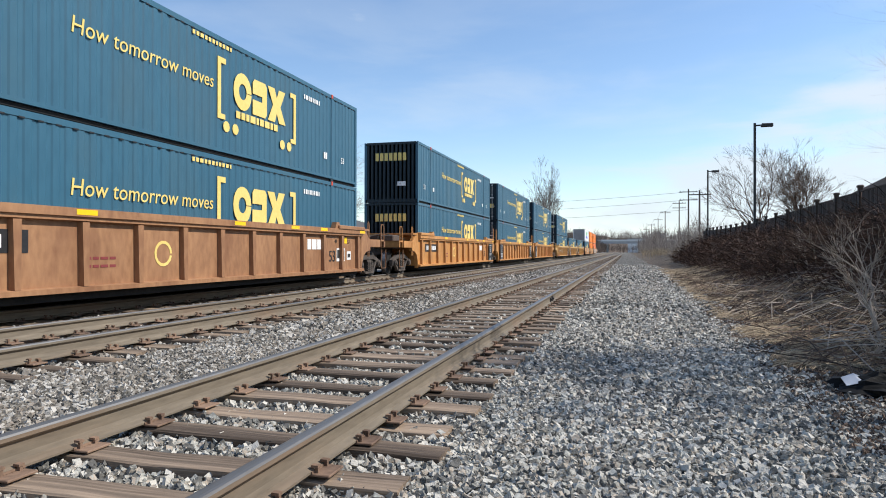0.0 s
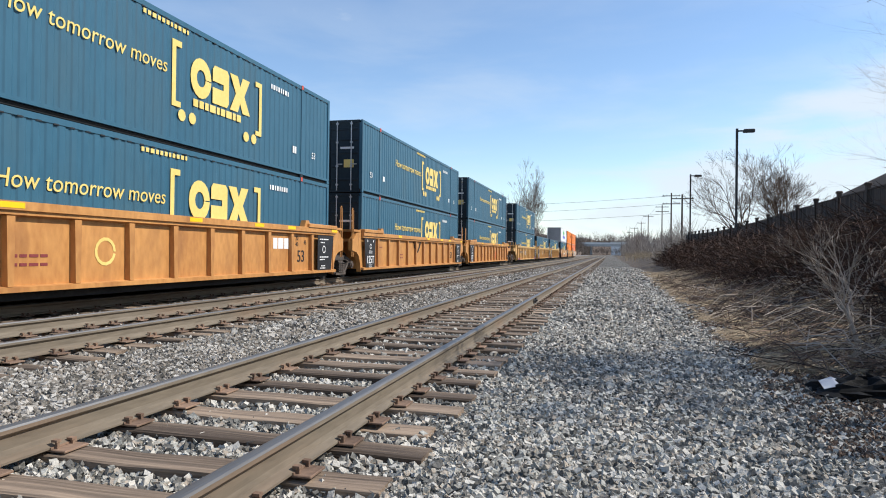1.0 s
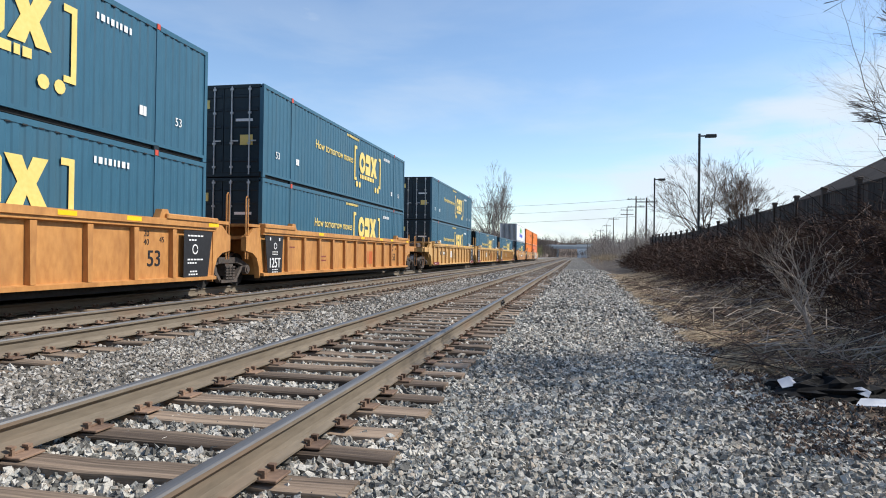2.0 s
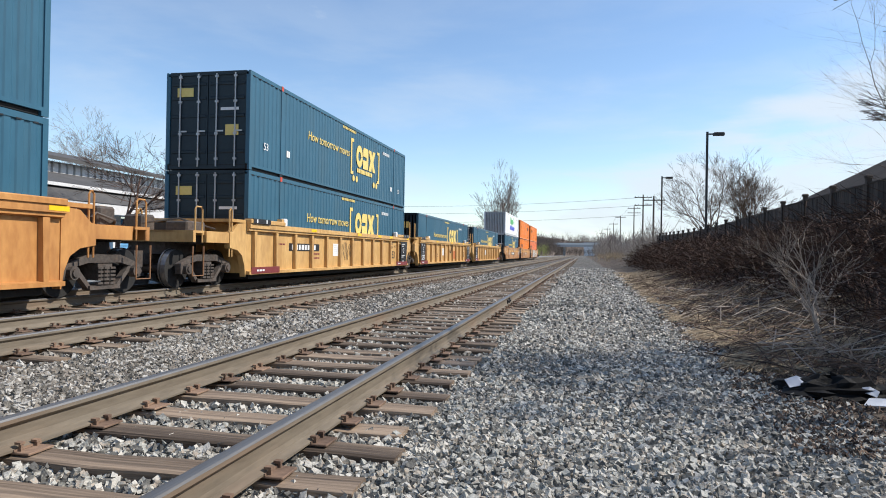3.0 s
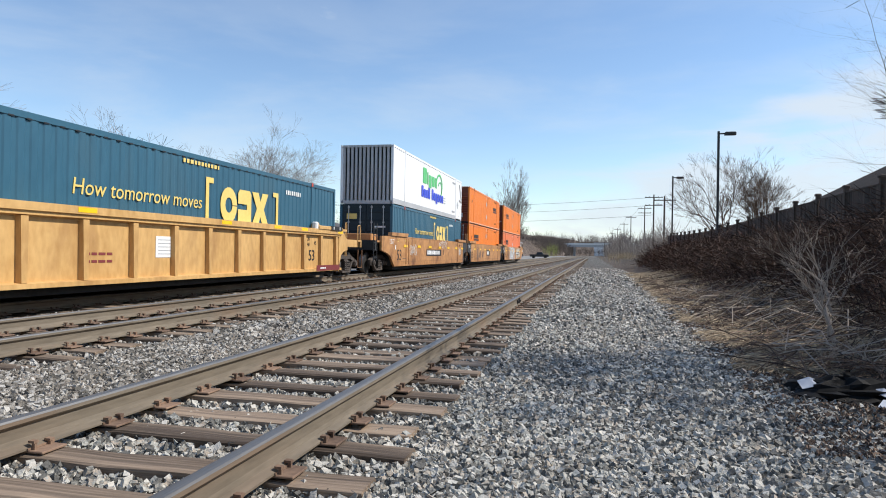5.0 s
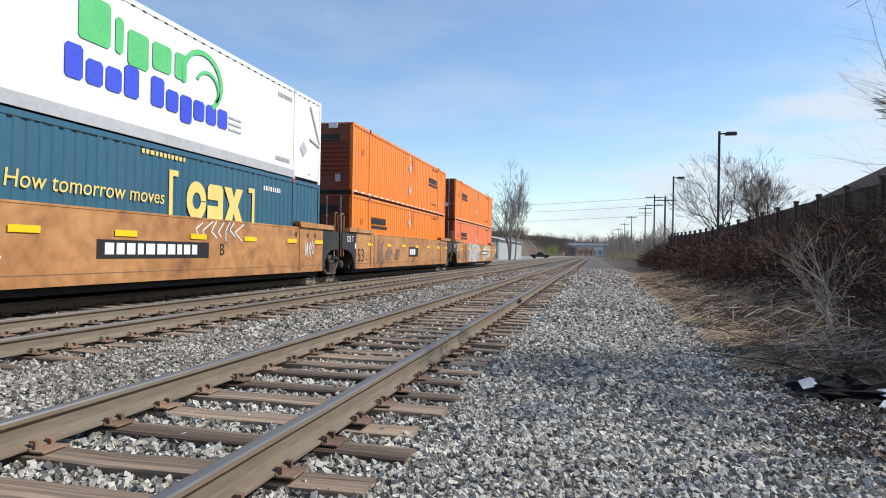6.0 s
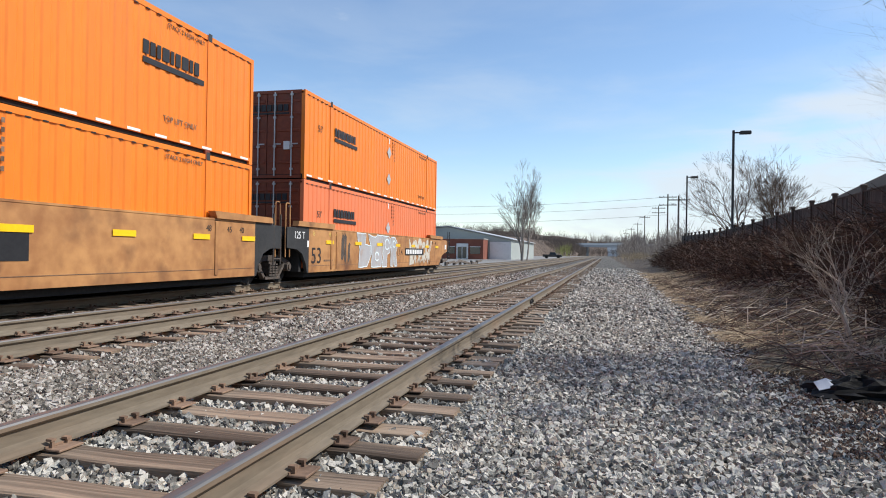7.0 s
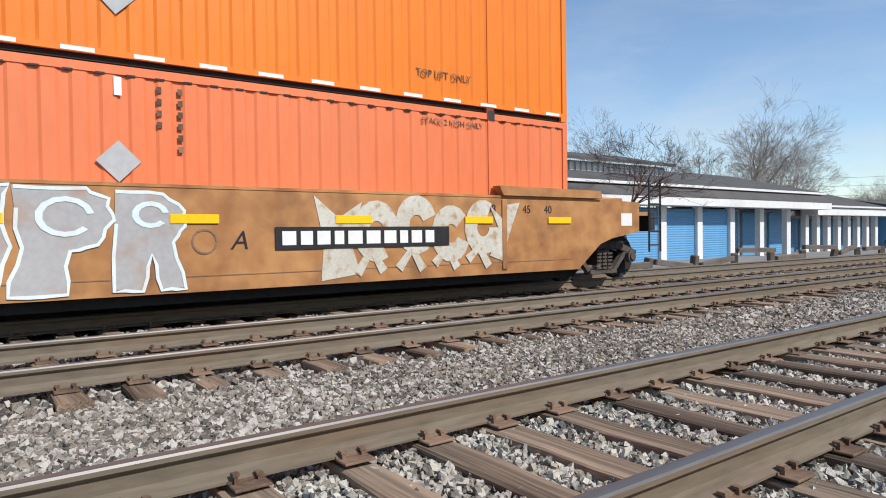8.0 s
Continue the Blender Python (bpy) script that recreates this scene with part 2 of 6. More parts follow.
surface("shingle", (0.055, 0.053, 0.052), (0.12, 0.115, 0.11), 0.9, 18, 0.8, 0.6)
surface("metal_wall", (0.30, 0.33, 0.31), (0.40, 0.43, 0.41), 0.5, 5, 0.2, 0.05)
surface("brick_red", (0.15, 0.05, 0.035), (0.27, 0.10, 0.065), 0.85, 22, 0.5, 0.3)
surface("dark_glass", (0.02, 0.025, 0.03), (0.04, 0.05, 0.055), 0.08, 4, 0.5, 0.0, specular=0.8)
surface("concrete", (0.30, 0.29, 0.27), (0.46, 0.45, 0.42), 0.85, 12, 0.6, 0.4, stain=(0.2, 0.19, 0.17))
surface("roof_dark", (0.028, 0.023, 0.02), (0.06, 0.05, 0.044), 0.95, 16, 0.7, 0.4, specular=0.1)
surface("paper", (0.42, 0.44, 0.48), (0.66, 0.68, 0.71), 0.6, 7, 2.0, 0.2)
surface("black_bag", (0.004, 0.004, 0.004), (0.012, 0.011, 0.010), 0.7, 9, 2.0, 0.5, specular=0.15)
surface("wire", (0.02, 0.02, 0.02), (0.05, 0.05, 0.05), 0.6, 4, 1.0, 0.0)


# ---- mesh building ----
class Geo:
    """Collects boxes, prisms, tubes and sheets of one mesh."""

    def __init__(self):
        self.v, self.f = [], []

    def add(self, verts, faces):
        k = len(self.v)
        self.v += [tuple(p) for p in verts]
        self.f += [tuple(k + i for i in face) for face in faces]
        return self

    def box(self, x0, x1, y0, y1, z0, z1, m=None):
        pts = [Vector((x, y, z)) for z in (z0, z1) for y in (y0, y1) for x in (x0, x1)]
        if m:
            pts = [m @ p for p in pts]
        return self.add(pts, [(0, 2, 3, 1), (4, 5, 7, 6), (0, 1, 5, 4), (1, 3, 7, 5), (3, 2, 6, 7), (2, 0, 4, 6)])

    def bevel_box(self, x0, x1, y0, y1, z0, z1, b=0.02, m=None):
        """A box with its four upright and four top edges taken off."""
        pts = []
        for z, d in ((z0, 0), (z1 - b, 0), (z1, b)):
            pts += [(x0 + b, y0 + d, z), (x1 - b, y0 + d, z), (x1 - d, y0 + b, z), (x1 - d, y1 - b, z),
                    (x1 - b, y1 - d, z), (x0 + b, y1 - d, z), (x0 + d, y1 - b, z), (x0 + d, y0 + b, z)]
        pts = [m @ Vector(p) if m else p for p in pts]
        faces = [tuple(reversed(range(8))), tuple(range(16, 24))]
        faces += [(r * 8 + i, r * 8 + (i + 1) % 8, r * 8 + 8 + (i + 1) % 8, r * 8 + 8 + i) for r in (0, 1) for i in range(8)]
        return self.add(pts, faces)

    def prism(self, outline, axis, a, b):
        """An outline in the two other axes, pushed from a to b along the axis."""
        def at(p, s):
            return {"x": (s, p[0], p[1]), "y": (p[0], s, p[1]), "z": (p[0], p[1], s)}[axis]
        n = len(outline)
        return self.add([at(p, a) for p in outline] + [at(p, b) for p in outline],
                        [tuple(range(n)), tuple(reversed(range(n, 2 * n)))] + [(i, n + i, n + (i + 1) % n, (i + 1) % n) for i in range(n)])

    def tube(self, path, radii, sides=6, closed=True):
        path = [Vector(p) for p in path]
        if not hasattr(radii, "__len__"):
            radii = [radii] * len(path)
        pts = []
        for i, p in enumerate(path):
            d = (path[min(i + 1, len(path) - 1)] - path[max(i - 1, 0)]).normalized()
            u = d.cross(Vector((0, 0, 1)) if abs(d.z) < 0.9 else Vector((1, 0, 0))).normalized()
            w = d.cross(u)
            pts += [p + radii[i] * (math.cos(2 * math.pi * j / sides) * u + math.sin(2 * math.pi * j / sides) * w) for j in range(sides)]
        faces = [(r * sides + j, r * sides + (j + 1) % sides, (r + 1) * sides + (j + 1) % sides, (r + 1) * sides + j)
                 for r in range(len(path) - 1) for j in range(sides)]
        if closed:
            faces += [tuple(reversed(range(sides))), tuple(range(len(pts) - sides, len(pts)))]
        return self.add(pts, faces)

    def disc(self, x0, x1, y, z, radius, sides=24, hub=0.0):
        """A wheel-like disc on the x axis."""
        ring = [(y + radius * math.cos(2 * math.pi * i / sides), z + radius * math.sin(2 * math.pi * i / sides)) for i in range(sides)]
        return self.prism(ring, "x", x0, x1)

    def mesh(self, name, materials, smooth=False):
        me = bpy.data.meshes.new(name)
        me.from_pydata(self.v, [], self.f)
        for m in materials if isinstance(materials, (list, tuple)) else [materials]:
            me.materials.append(MATERIALS[m])
        if smooth:
            me.polygons.foreach_set("use_smooth", [True] * len(me.polygons))
        me.validate()
        me.update()
        return me


def part(name, geo, material, parent=None, label="", at=None, smooth=False):
    """One mesh object under a thing or under a part."""
    me = geo if isinstance(geo, bpy.types.Mesh) else geo.mesh(name, material, smooth)
    ob = new(name, me)
    if parent:
        ob.parent = parent
    if at is not None:
        ob.matrix_basis = at
    return tagged(ob, label)


def thing(name, label, category, group="", kind="", at=None):
    ob = new(name)
    ob.empty_display_size = 0.2
    if at is not None:
        ob.matrix_basis = at
    return tagged(ob, label, category, group, kind)


def mesh_arrays(name, verts, quads, material):
    """A large mesh straight from arrays of corners and four-sided faces."""
    me = bpy.data.meshes.new(name)
    me.vertices.add(len(verts))
    me.vertices.foreach_set("co", np.asarray(verts, np.float32).ravel())
    me.loops.add(quads.size)
    me.loops.foreach_set("vertex_index", quads.astype(np.int32).ravel())
    me.polygons.add(len(quads))
    me.polygons.foreach_set("loop_start", np.arange(0, quads.size, 4, dtype=np.int32))
    me.polygons.foreach_set("loop_total", np.full(len(quads), 4, np.int32))
    me.polygons.foreach_set("use_smooth", np.zeros(len(quads), bool))
    me.materials.append(MATERIALS[material])
    me.update(calc_edges=True)
    me.validate()
    return me


def lettering(name, text, height, material, parent, place, turn=(90, 0, 90), align="LEFT", label="", slant=0.0, wide=1.0):
    """Flat letters of the built-in font, with a hair of depth; turn lays them on a side that faces +x."""
    curve = bpy.data.curves.new(name, "FONT")
    curve.body, curve.size, curve.align_x, curve.extrude, curve.shear = text, height * 1.38, align, 0.003, slant
    curve.resolution_u = 3
    ob = bpy.data.objects.new(name, curve)
    me = bpy.data.meshes.new_from_object(ob)
    bpy.data.objects.remove(ob)
    me.name = name
    me.materials.append(MATERIALS[material])
    if wide != 1.0:
        me.transform(Matrix.Diagonal((wide, 1, 1, 1)))
    return part(name, me, material, parent, label, pose(*place, *turn))


def plate(name, outline, material, parent, x, label="", depth=0.006):
    """A flat marking on a side that faces +x, outline in (y, z)."""
    g = Geo()
    for ring in outline if isinstance(outline[0][0], (list, tuple)) else [outline]:
        g.prism(ring, "x", x, x + depth)
    return part(name, g, material, parent, label)


def rect(y0, y1, z0, z1):
    return [(y0, z0), (y1, z0), (y1, z1), (y0, z1)]


RNG = random.Random(5)

# ---- ground ----
TRACKS = (("near", -2.39), ("middle", -6.68), ("far", -10.32))
RAIL_TOP = 0.2
TIE_PITCH = 0.53


def bank(x, y):
    """Height of the ground: level by the tracks, a ditch edge and a rising bank towards the fence."""
    toe = 2.0 + 0.012 * max(y, 0) + 0.25 * math.sin(y * 0.31) + 0.12 * math.sin(y * 1.3)
    z = -0.075
    if x > toe:
        s = min((x - toe) / 4.6, 1.0)
        z += 1.0 * s * s * (3 - 2 * s) + 0.07 * math.sin(2.1 * x + 0.7 * y) * s
        z += 0.05 * noise.noise((x * 1.2, y * 1.2, 0))
    if x < -12.9:
        z -= min((-12.9 - x) / 2.0, 1.0) * 0.12
    return z + 0.03 * noise.noise((x * 0.9, y * 0.9, 3.0))


def soil_edge(y):
    """Where the crushed stone gives way to dark soil."""
    return 1.3 + 0.021 * min(max(y, 0), 40) - 0.25 * math.exp(-((y - 9) / 2.5) ** 2) + 1.4 * math.exp(-((y - 2.0) / 3) ** 2) + 0.10 * math.sin(y * 0.9) + 0.07 * math.sin(y * 2.3)


def ground_sheet():
    xs = [-1500, -400, -120, -60, -35, -20, -15] + [-13 + 0.5 * i for i in range(24)] + [-1 + 0.15 * i for i in range(32)] + [3.9 + 0.3 * i for i in range(14)] + [9, 12, 20, 60, 150, 400, 1500]
    ys = [-400, -120, -40, -15] + [-8 + 0.5 * i for i in range(100)] + [42 + 3 * i for i in range(40)] + [165 + 25 * i for i in range(20)] + [700, 1200, 2500]
    g = Geo()
    g.v = [(x, y, bank(x, y)) for y in ys for x in xs]
    w = len(xs)
    g.f = [(j * w + i, j * w + i + 1, (j + 1) * w + i + 1, (j + 1) * w + i) for j in range(len(ys) - 1) for i in range(w - 1)]
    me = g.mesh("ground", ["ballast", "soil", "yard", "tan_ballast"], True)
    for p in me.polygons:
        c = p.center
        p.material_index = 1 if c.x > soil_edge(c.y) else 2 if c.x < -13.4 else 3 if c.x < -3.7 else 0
    return tagged(new("ground", me), "grey crushed stone beside the rails, dark leaf-littered soil towards the fence", "ground", kind="structure")


ground_sheet()


def scatter_stones(name, patches, label, seed, material="stone"):
    """Crushed stone as closed six-sided lumps: patches of x0, x1, y0, y1, count, size."""
    r = np.random.RandomState(seed)
    centre, size = [], []
    for x0, x1, y0, y1, count, s in patches:
        centre.append(np.stack([r.uniform(x0, x1, count), r.uniform(y0, y1, count), np.full(count, 0.0)], 1))
        size.append(s * r.uniform(0.65, 1.5, count))
    centre, size = np.concatenate(centre), np.concatenate(size)
    past = centre[:, 0] - np.array([soil_edge(y) for y in centre[:, 1]])  # few stones lie out on the soil
    keep = r.rand(len(size)) > np.clip(past * 1.3 + 0.2, 0, 0.95)
    centre, size = centre[keep], size[keep]
    n = len(size)
    corner = np.array([(-1, -1, -1), (1, -1, -1), (1, 1, -1), (-1, 1, -1), (-1, -1, 1), (1, -1, 1), (1, 1, 1), (-1, 1, 1)], float) * 0.5
    shape = corner[None] * r.uniform(0.65, 1.2, (n, 1, 3)) * (1 - 0.3 * (r.rand(n, 8, 1) < 0.4)) + r.uniform(-0.13, 0.13, (n, 8, 3))
    q = r.normal(size=(n, 4))
    q /= np.linalg.norm(q, axis=1)[:, None]
    w, x, y, z = q.T
    turn = np.stack([1 - 2 * (y * y + z * z), 2 * (x * y - w * z), 2 * (x * z + w * y), 2 * (x * y + w * z), 1 - 2 * (x * x + z * z), 2 * (y * z - w * x),
                     2 * (x * z - w * y), 2 * (y * z + w * x), 1 - 2 * (x * x + y * y)], 1).reshape(n, 3, 3)
    ground = np.array([bank(cx, cy) for cx, cy, _ in centre])
    centre[:, 2] = ground + r.uniform(-0.012, 0.024, n)
    crib = np.abs(((centre[:, 0] + 2.39))) < 1.25
    centre[crib, 2] += r.uniform(-0.012, 0.010, crib.sum())
    verts = np.einsum("nij,nkj->nki", turn, shape) * size[:, None, None] + centre[:, None]
    face = np.array([(0, 3, 2, 1), (4, 5, 6, 7), (0, 1, 5, 4), (1, 2, 6, 5), (2, 3, 7, 6), (3, 0, 4, 7)])
    quads = (np.arange(n)[:, None, None] * 8 + face[None]).reshape(-1, 4)
    return tagged(new(name, mesh_arrays(name, verts.reshape(-1, 3), quads, material)), label, "gravel", kind="stuff")


# crib and shoulder stones, thickest where the path passes nearest
scatter_stones("ballast_stones", [
    (-1.1, 2.2, -7.0, 0.0, 6500, 0.055), (-1.1, 2.5, -0.5, 1.6, 8000, 0.040), (-1.1, 2.6, 1.4, 6.0, 42000, 0.031), (-1.05, 2.4, 6.0, 12.0, 26000, 0.037), (-1.0, 2.1, 12.0, 26.0, 15000, 0.050), (-1.0, 2.4, 26, 60, 4000, 0.075),
    (-3.75, -1.05, -4.0, 0.4, 3000, 0.045), (-3.75, -1.05, 0.4, 7.0, 21000, 0.032), (-3.75, -1.05, 7.0, 24.0, 14000, 0.044), (-3.75, -1.05, 24.0, 60.0, 4000, 0.075)],
    "loose blue-grey crushed stone between ties and along the shoulder", 4)
scatter_stones("old_ballast_stones", [
    (-5.4, -3.7, -7.0, -1.0, 5000, 0.05), (-5.4, -3.7, -1.0, 8.0, 25000, 0.034), (-5.4, -3.7, 8.0, 28.0, 14000, 0.048), (-5.4, -3.7, 28.0, 60.0, 2500, 0.075),
    (-8.0, -5.4, -1.0, 14.0, 9500, 0.045), (-8.0, -5.4, 14.0, 40.0, 4000, 0.062),
    (-9.3, -8.0, -2.0, 14.0, 7500, 0.046), (-9.3, -8.0, 14.0, 46.0, 4000, 0.06), (-13.4, -9.3, 6.0, 40.0, 2000, 0.065)],
    "older tan-grey crushed stone between the tracks", 6, "tan_stone")


# ---- tracks ----
def rail_mesh(name, y0, y1):
    """A flat-bottomed rail: wide foot, thin web, rounded head."""
    half = [(0.070, 0.0), (0.070, 0.012), (0.018, 0.030), (0.0095, 0.060), (0.0095, 0.125), (0.030, 0.142), (0.037, 0.150), (0.037, 0.172), (0.030, 0.183), (0.018, 0.186)]
    ring = [(x, z + 0.014) for x, z in half] + [(-x, z + 0.014) for x, z in reversed(half)]
    me = Geo().prism(ring, "y", y0, y1).mesh(name, ["rail_side", "rail_top"])
    for p in me.polygons:
        if p.center.z > 0.19 and abs(p.normal.z) > 0.5:
            p.material_index = 1
    return me


def plate_mesh(name):
    """A tie plate with its shoulders and four square-headed spikes, the field spike a little raised."""
    g = Geo().bevel_box(-0.17, 0.17, -0.09, 0.09, 0.0, 0.012, 0.004)
    for x, y, h in ((-0.085, -0.055, 0.034), (0.085, 0.055, 0.036), (-0.088, 0.06, 0.05), (0.088, -0.06, 0.040)):
        s = -1 if x < 0 else 1
        g.box(x - 0.009, x + 0.009, y - 0.009, y + 0.009, 0.0, h)
        g.box(x - 0.02 - 0.008 * s, x + 0.02 - 0.008 * s, y - 0.017, y + 0.017, h, h + 0.014)
    for s in (-1, 1):
        g.box(s * 0.072 - 0.006, s * 0.072 + 0.006, -0.095, 0.095, 0.014, 0.026)
    return g.mesh(name, "rust")


def tie_mesh(name, seed):
    r = random.Random(seed)
    g, cuts = Geo(), 7
    pts = []
    for i in range(cuts + 1):
        x = -1.3 + 2.6 * i / cuts
        w0, w1, h = 0.115 + r.uniform(-0.014, 0.008), 0.115 + r.uniform(-0.014, 0.008), r.uniform(-0.014, 0.002)
        pts += [(x, -w0, -0.16), (x, w0, -0.16), (x, w1, h - 0.012), (x, w1 - 0.014, h), (x, -w0 + 0.014, h + r.uniform(-0.006, 0)), (x, -w0, h - 0.012)]
    faces = [tuple(reversed(range(6))), tuple(range(cuts * 6, cuts * 6 + 6))]
    faces += [(i * 6 + j, i * 6 + (j + 1) % 6, (i + 1) * 6 + (j + 1) % 6, (i + 1) * 6 + j) for i in range(cuts) for j in range(6)]
    g.add(pts, faces)
    return g.mesh(name, "tie_wood")


TIES = [tie_mesh("tie", s) for s in range(5)]
PLATE = plate_mesh("tie_plate")
RAIL = rail_mesh("rail", -60.0, 900.0)


def build_track(name, x, first, count, offset, label):
    """Rails on ties; the ties nearest the path are pieces of their own, those beyond are joined."""
    track = thing(f"track_{name}", label, "railway track", kind="structure", at=pose(x, 0, 0))
    for s in (-1, 1):
        part("rail", RAIL, "rail_side", track, at=pose(s * 0.755, 0, 0))
    r = random.Random(name)
    for i in range(count):
        y = offset + (first + i) * TIE_PITCH + r.uniform(-0.03, 0.03)
        turn, shift = r.uniform(-1.2, 1.2), r.uniform(-0.06, 0.06)
        part("tie", TIES[r.randrange(5)], "tie_wood", track, at=pose(shift, y, r.uniform(-0.02, 0.0), 0, 0, turn + r.choice((0, 180))))
        for s in (-1, 1):
            part("tie_plate", PLATE, "rust", track, at=pose(s * 0.755, y, 0.0, 0, 0, r.choice((0, 180))))
    far = Geo()
    for i in range(first + count, first + count + 260):
        y = offset + i * TIE_PITCH
        far.box(-1.3, 1.3, y - 0.115, y + 0.115, -0.15, -0.004)
    tagged(part("far_ties", far, "tie_wood", track), kind="stuff")
    return track


build_track("near", TRACKS[0][1], -14, 85, 0.03, "worn brown rails on split wooden ties in grey ballast")
build_track("middle", TRACKS[1][1], -6, 80, 0.10, "brown rails with rusty tie plates, ties sunk in ballast")
build_track("far", TRACKS[2][1], 0, 60, 0.0, "rails under the train, ties sunk in ballast")
joint = Geo()
for s in (-1, 1):
    joint.box(s * 0.012, s * 0.030, -0.3, 0.3, 0.04, 0.13)
    for y in (-0.22, -0.1, 0.1, 0.22):
        joint.box(s * 0.028, s * 0.05, y - 0.014, y + 0.014, 0.07, 0.1)
joint.box(-0.039, 0.039, -0.006, 0.006, 0.03, 0.198)
tagged(part("rail_joint", joint, "black_mark", at=pose(TRACKS[0][1] + 0.755, 14.9, 0)), "dark bolted joint bar on the near rail", "rail joint")


# ---- train: containers ----
HALF_LENGTH, HALF_WIDTH, TALL = 8.075, 1.295, 2.74
CORR = 0.265


def corrugated(y0, y1, z0, z1, x, depth, pitch=CORR, flat=0.45):
    """A sheet facing +x with upright trapezoid ribs, and a back 3 cm behind."""
    n = max(1, round((y1 - y0) / pitch))
    p = (y1 - y0) / n
    line = [(y0, x)]
    for i in range(n):
        a = y0 + i * p
        line += [(a + p * flat, x), (a + p * (flat + 0.12), x - depth), (a + p * 0.88, x - depth), (a + p, x)]
    line += [(y1, x - 0.04), (y0, x - 0.04)]
    return Geo().prism([(b, a) for a, b in line], "z", z0, z1)


SHARED = {}


def shared(key, make):
    if key not in SHARED:
        SHARED[key] = make()
    return SHARED[key]


def container(label, paint, dark, end, group, markings=None, ribs=CORR, depth=0.018, plain=False):
    """A 53-foot box, its base at z = 0, its middle at y = 0; end says what faces the camera: doors or a ribbed wall."""
    c = thing("container", label, "container", group)
    for s in (-1, 1):
        turn = pose(0, 0, 0, 0, 0, 0 if s > 0 else 180)
        for a, b in ((-HALF_LENGTH + 0.1, -6.15), (-6.04, 6.04), (6.15, HALF_LENGTH - 0.1)):
            key = (paint, ribs, depth, plain, a)
            me = shared(key, lambda: (Geo().box(HALF_WIDTH - 0.05, HALF_WIDTH - 0.012, a, b, 0.16, TALL - 0.11) if plain
                                      else corrugated(a, b, 0.16, TALL - 0.11, HALF_WIDTH - 0.012, depth, ribs)).mesh("side_panel", paint))
            part("side_panel", me, paint, c, at=turn)

        def side_frame():
            g = Geo()
            g.box(HALF_WIDTH - 0.06, HALF_WIDTH, -HALF_LENGTH, HALF_LENGTH, TALL - 0.11, TALL)
            g.box(HALF_WIDTH - 0.06, HALF_WIDTH, -HALF_LENGTH, HALF_LENGTH, 0.085, 0.16)
            for y in (-HALF_LENGTH, HALF_LENGTH - 0.16, -6.18, 6.02):
                g.box(HALF_WIDTH - 0.06, HALF_WIDTH - 0.001, y, y + 0.16, 0.0, 0.085)
            for y in (-6.095, 6.095):
                g.box(HALF_WIDTH - 0.06, HALF_WIDTH + 0.004, y - 0.055, y + 0.055, 0.16, TALL - 0.11)
            for y in (-HALF_LENGTH, HALF_LENGTH - 0.12):
                g.box(HALF_WIDTH - 0.12, HALF_WIDTH, y, y + 0.12, 0.16, TALL - 0.11)
            return g.mesh("side_frame", paint)
        part("side_frame", shared((paint, "frame"), side_frame), paint, c, at=turn)

        def lashings():
            g = Geo()
            n = 46
            for i in range(n):
                y = -HALF_LENGTH + 0.25 + i * (2 * HALF_LENGTH - 0.5) / (n - 1)
                g.box(HALF_WIDTH - 0.011, HALF_WIDTH + 0.003, y - 0.07, y + 0.04, TALL - 0.125, TALL - 0.10)
            return g.mesh("slot_strip", "black_mark")
        tagged(part("slot_strip", shared("slots", lashings), "black_mark", c, at=turn), kind="stuff")
    roof = Geo().box(-HALF_WIDTH + 0.06, HALF_WIDTH - 0.06, -HALF_LENGTH + 0.02, HALF_LENGTH - 0.02, TALL - 0.05, TALL - 0.015)
    part("roof", shared((paint, "roof"), lambda: roof.mesh("roof", paint)), paint, c)
    # black floor edge paints in the shade of the gap between stacked boxes
    part("floor", shared("floor", lambda: Geo().box(-HALF_WIDTH + 0.06, HALF_WIDTH - 0.06, -HALF_LENGTH + 0.02, HALF_LENGTH - 0.02, 0.012, 0.14).mesh("floor", "under_black")), "under_black", c)
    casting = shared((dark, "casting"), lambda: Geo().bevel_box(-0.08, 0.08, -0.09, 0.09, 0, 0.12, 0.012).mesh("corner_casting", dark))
    for x in (-HALF_WIDTH + 0.075, HALF_WIDTH - 0.075):
        for y in (-6.095, 6.095):
            for z in (-0.012, TALL - 0.108):
                part("corner_casting", casting, dark, c, at=pose(x, y, z))
    for which, s in (("front", -1), ("rear", 1)):
        kind = end if s < 0 else ("wall" if end == "doors" else "doors")
        m = pose(0, 0, 0, 0, 0, 0 if s < 0 else 180)
        if kind == "wall":
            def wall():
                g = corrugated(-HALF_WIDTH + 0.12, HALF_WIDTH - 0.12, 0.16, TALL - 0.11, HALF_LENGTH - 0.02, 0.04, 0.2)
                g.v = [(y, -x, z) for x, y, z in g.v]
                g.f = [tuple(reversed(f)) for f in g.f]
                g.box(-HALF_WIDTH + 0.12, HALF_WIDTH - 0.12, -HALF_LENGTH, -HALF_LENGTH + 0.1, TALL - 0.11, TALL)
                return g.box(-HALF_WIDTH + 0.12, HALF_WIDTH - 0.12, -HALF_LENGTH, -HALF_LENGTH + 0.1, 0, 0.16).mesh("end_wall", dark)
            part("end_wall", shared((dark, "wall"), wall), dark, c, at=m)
        elif kind == "louvre":
            def louvre():
                g = Geo().box(-HALF_WIDTH + 0.12, HALF_WIDTH - 0.12, -HALF_LENGTH + 0.03, -HALF_LENGTH + 0.1, 0, TALL)
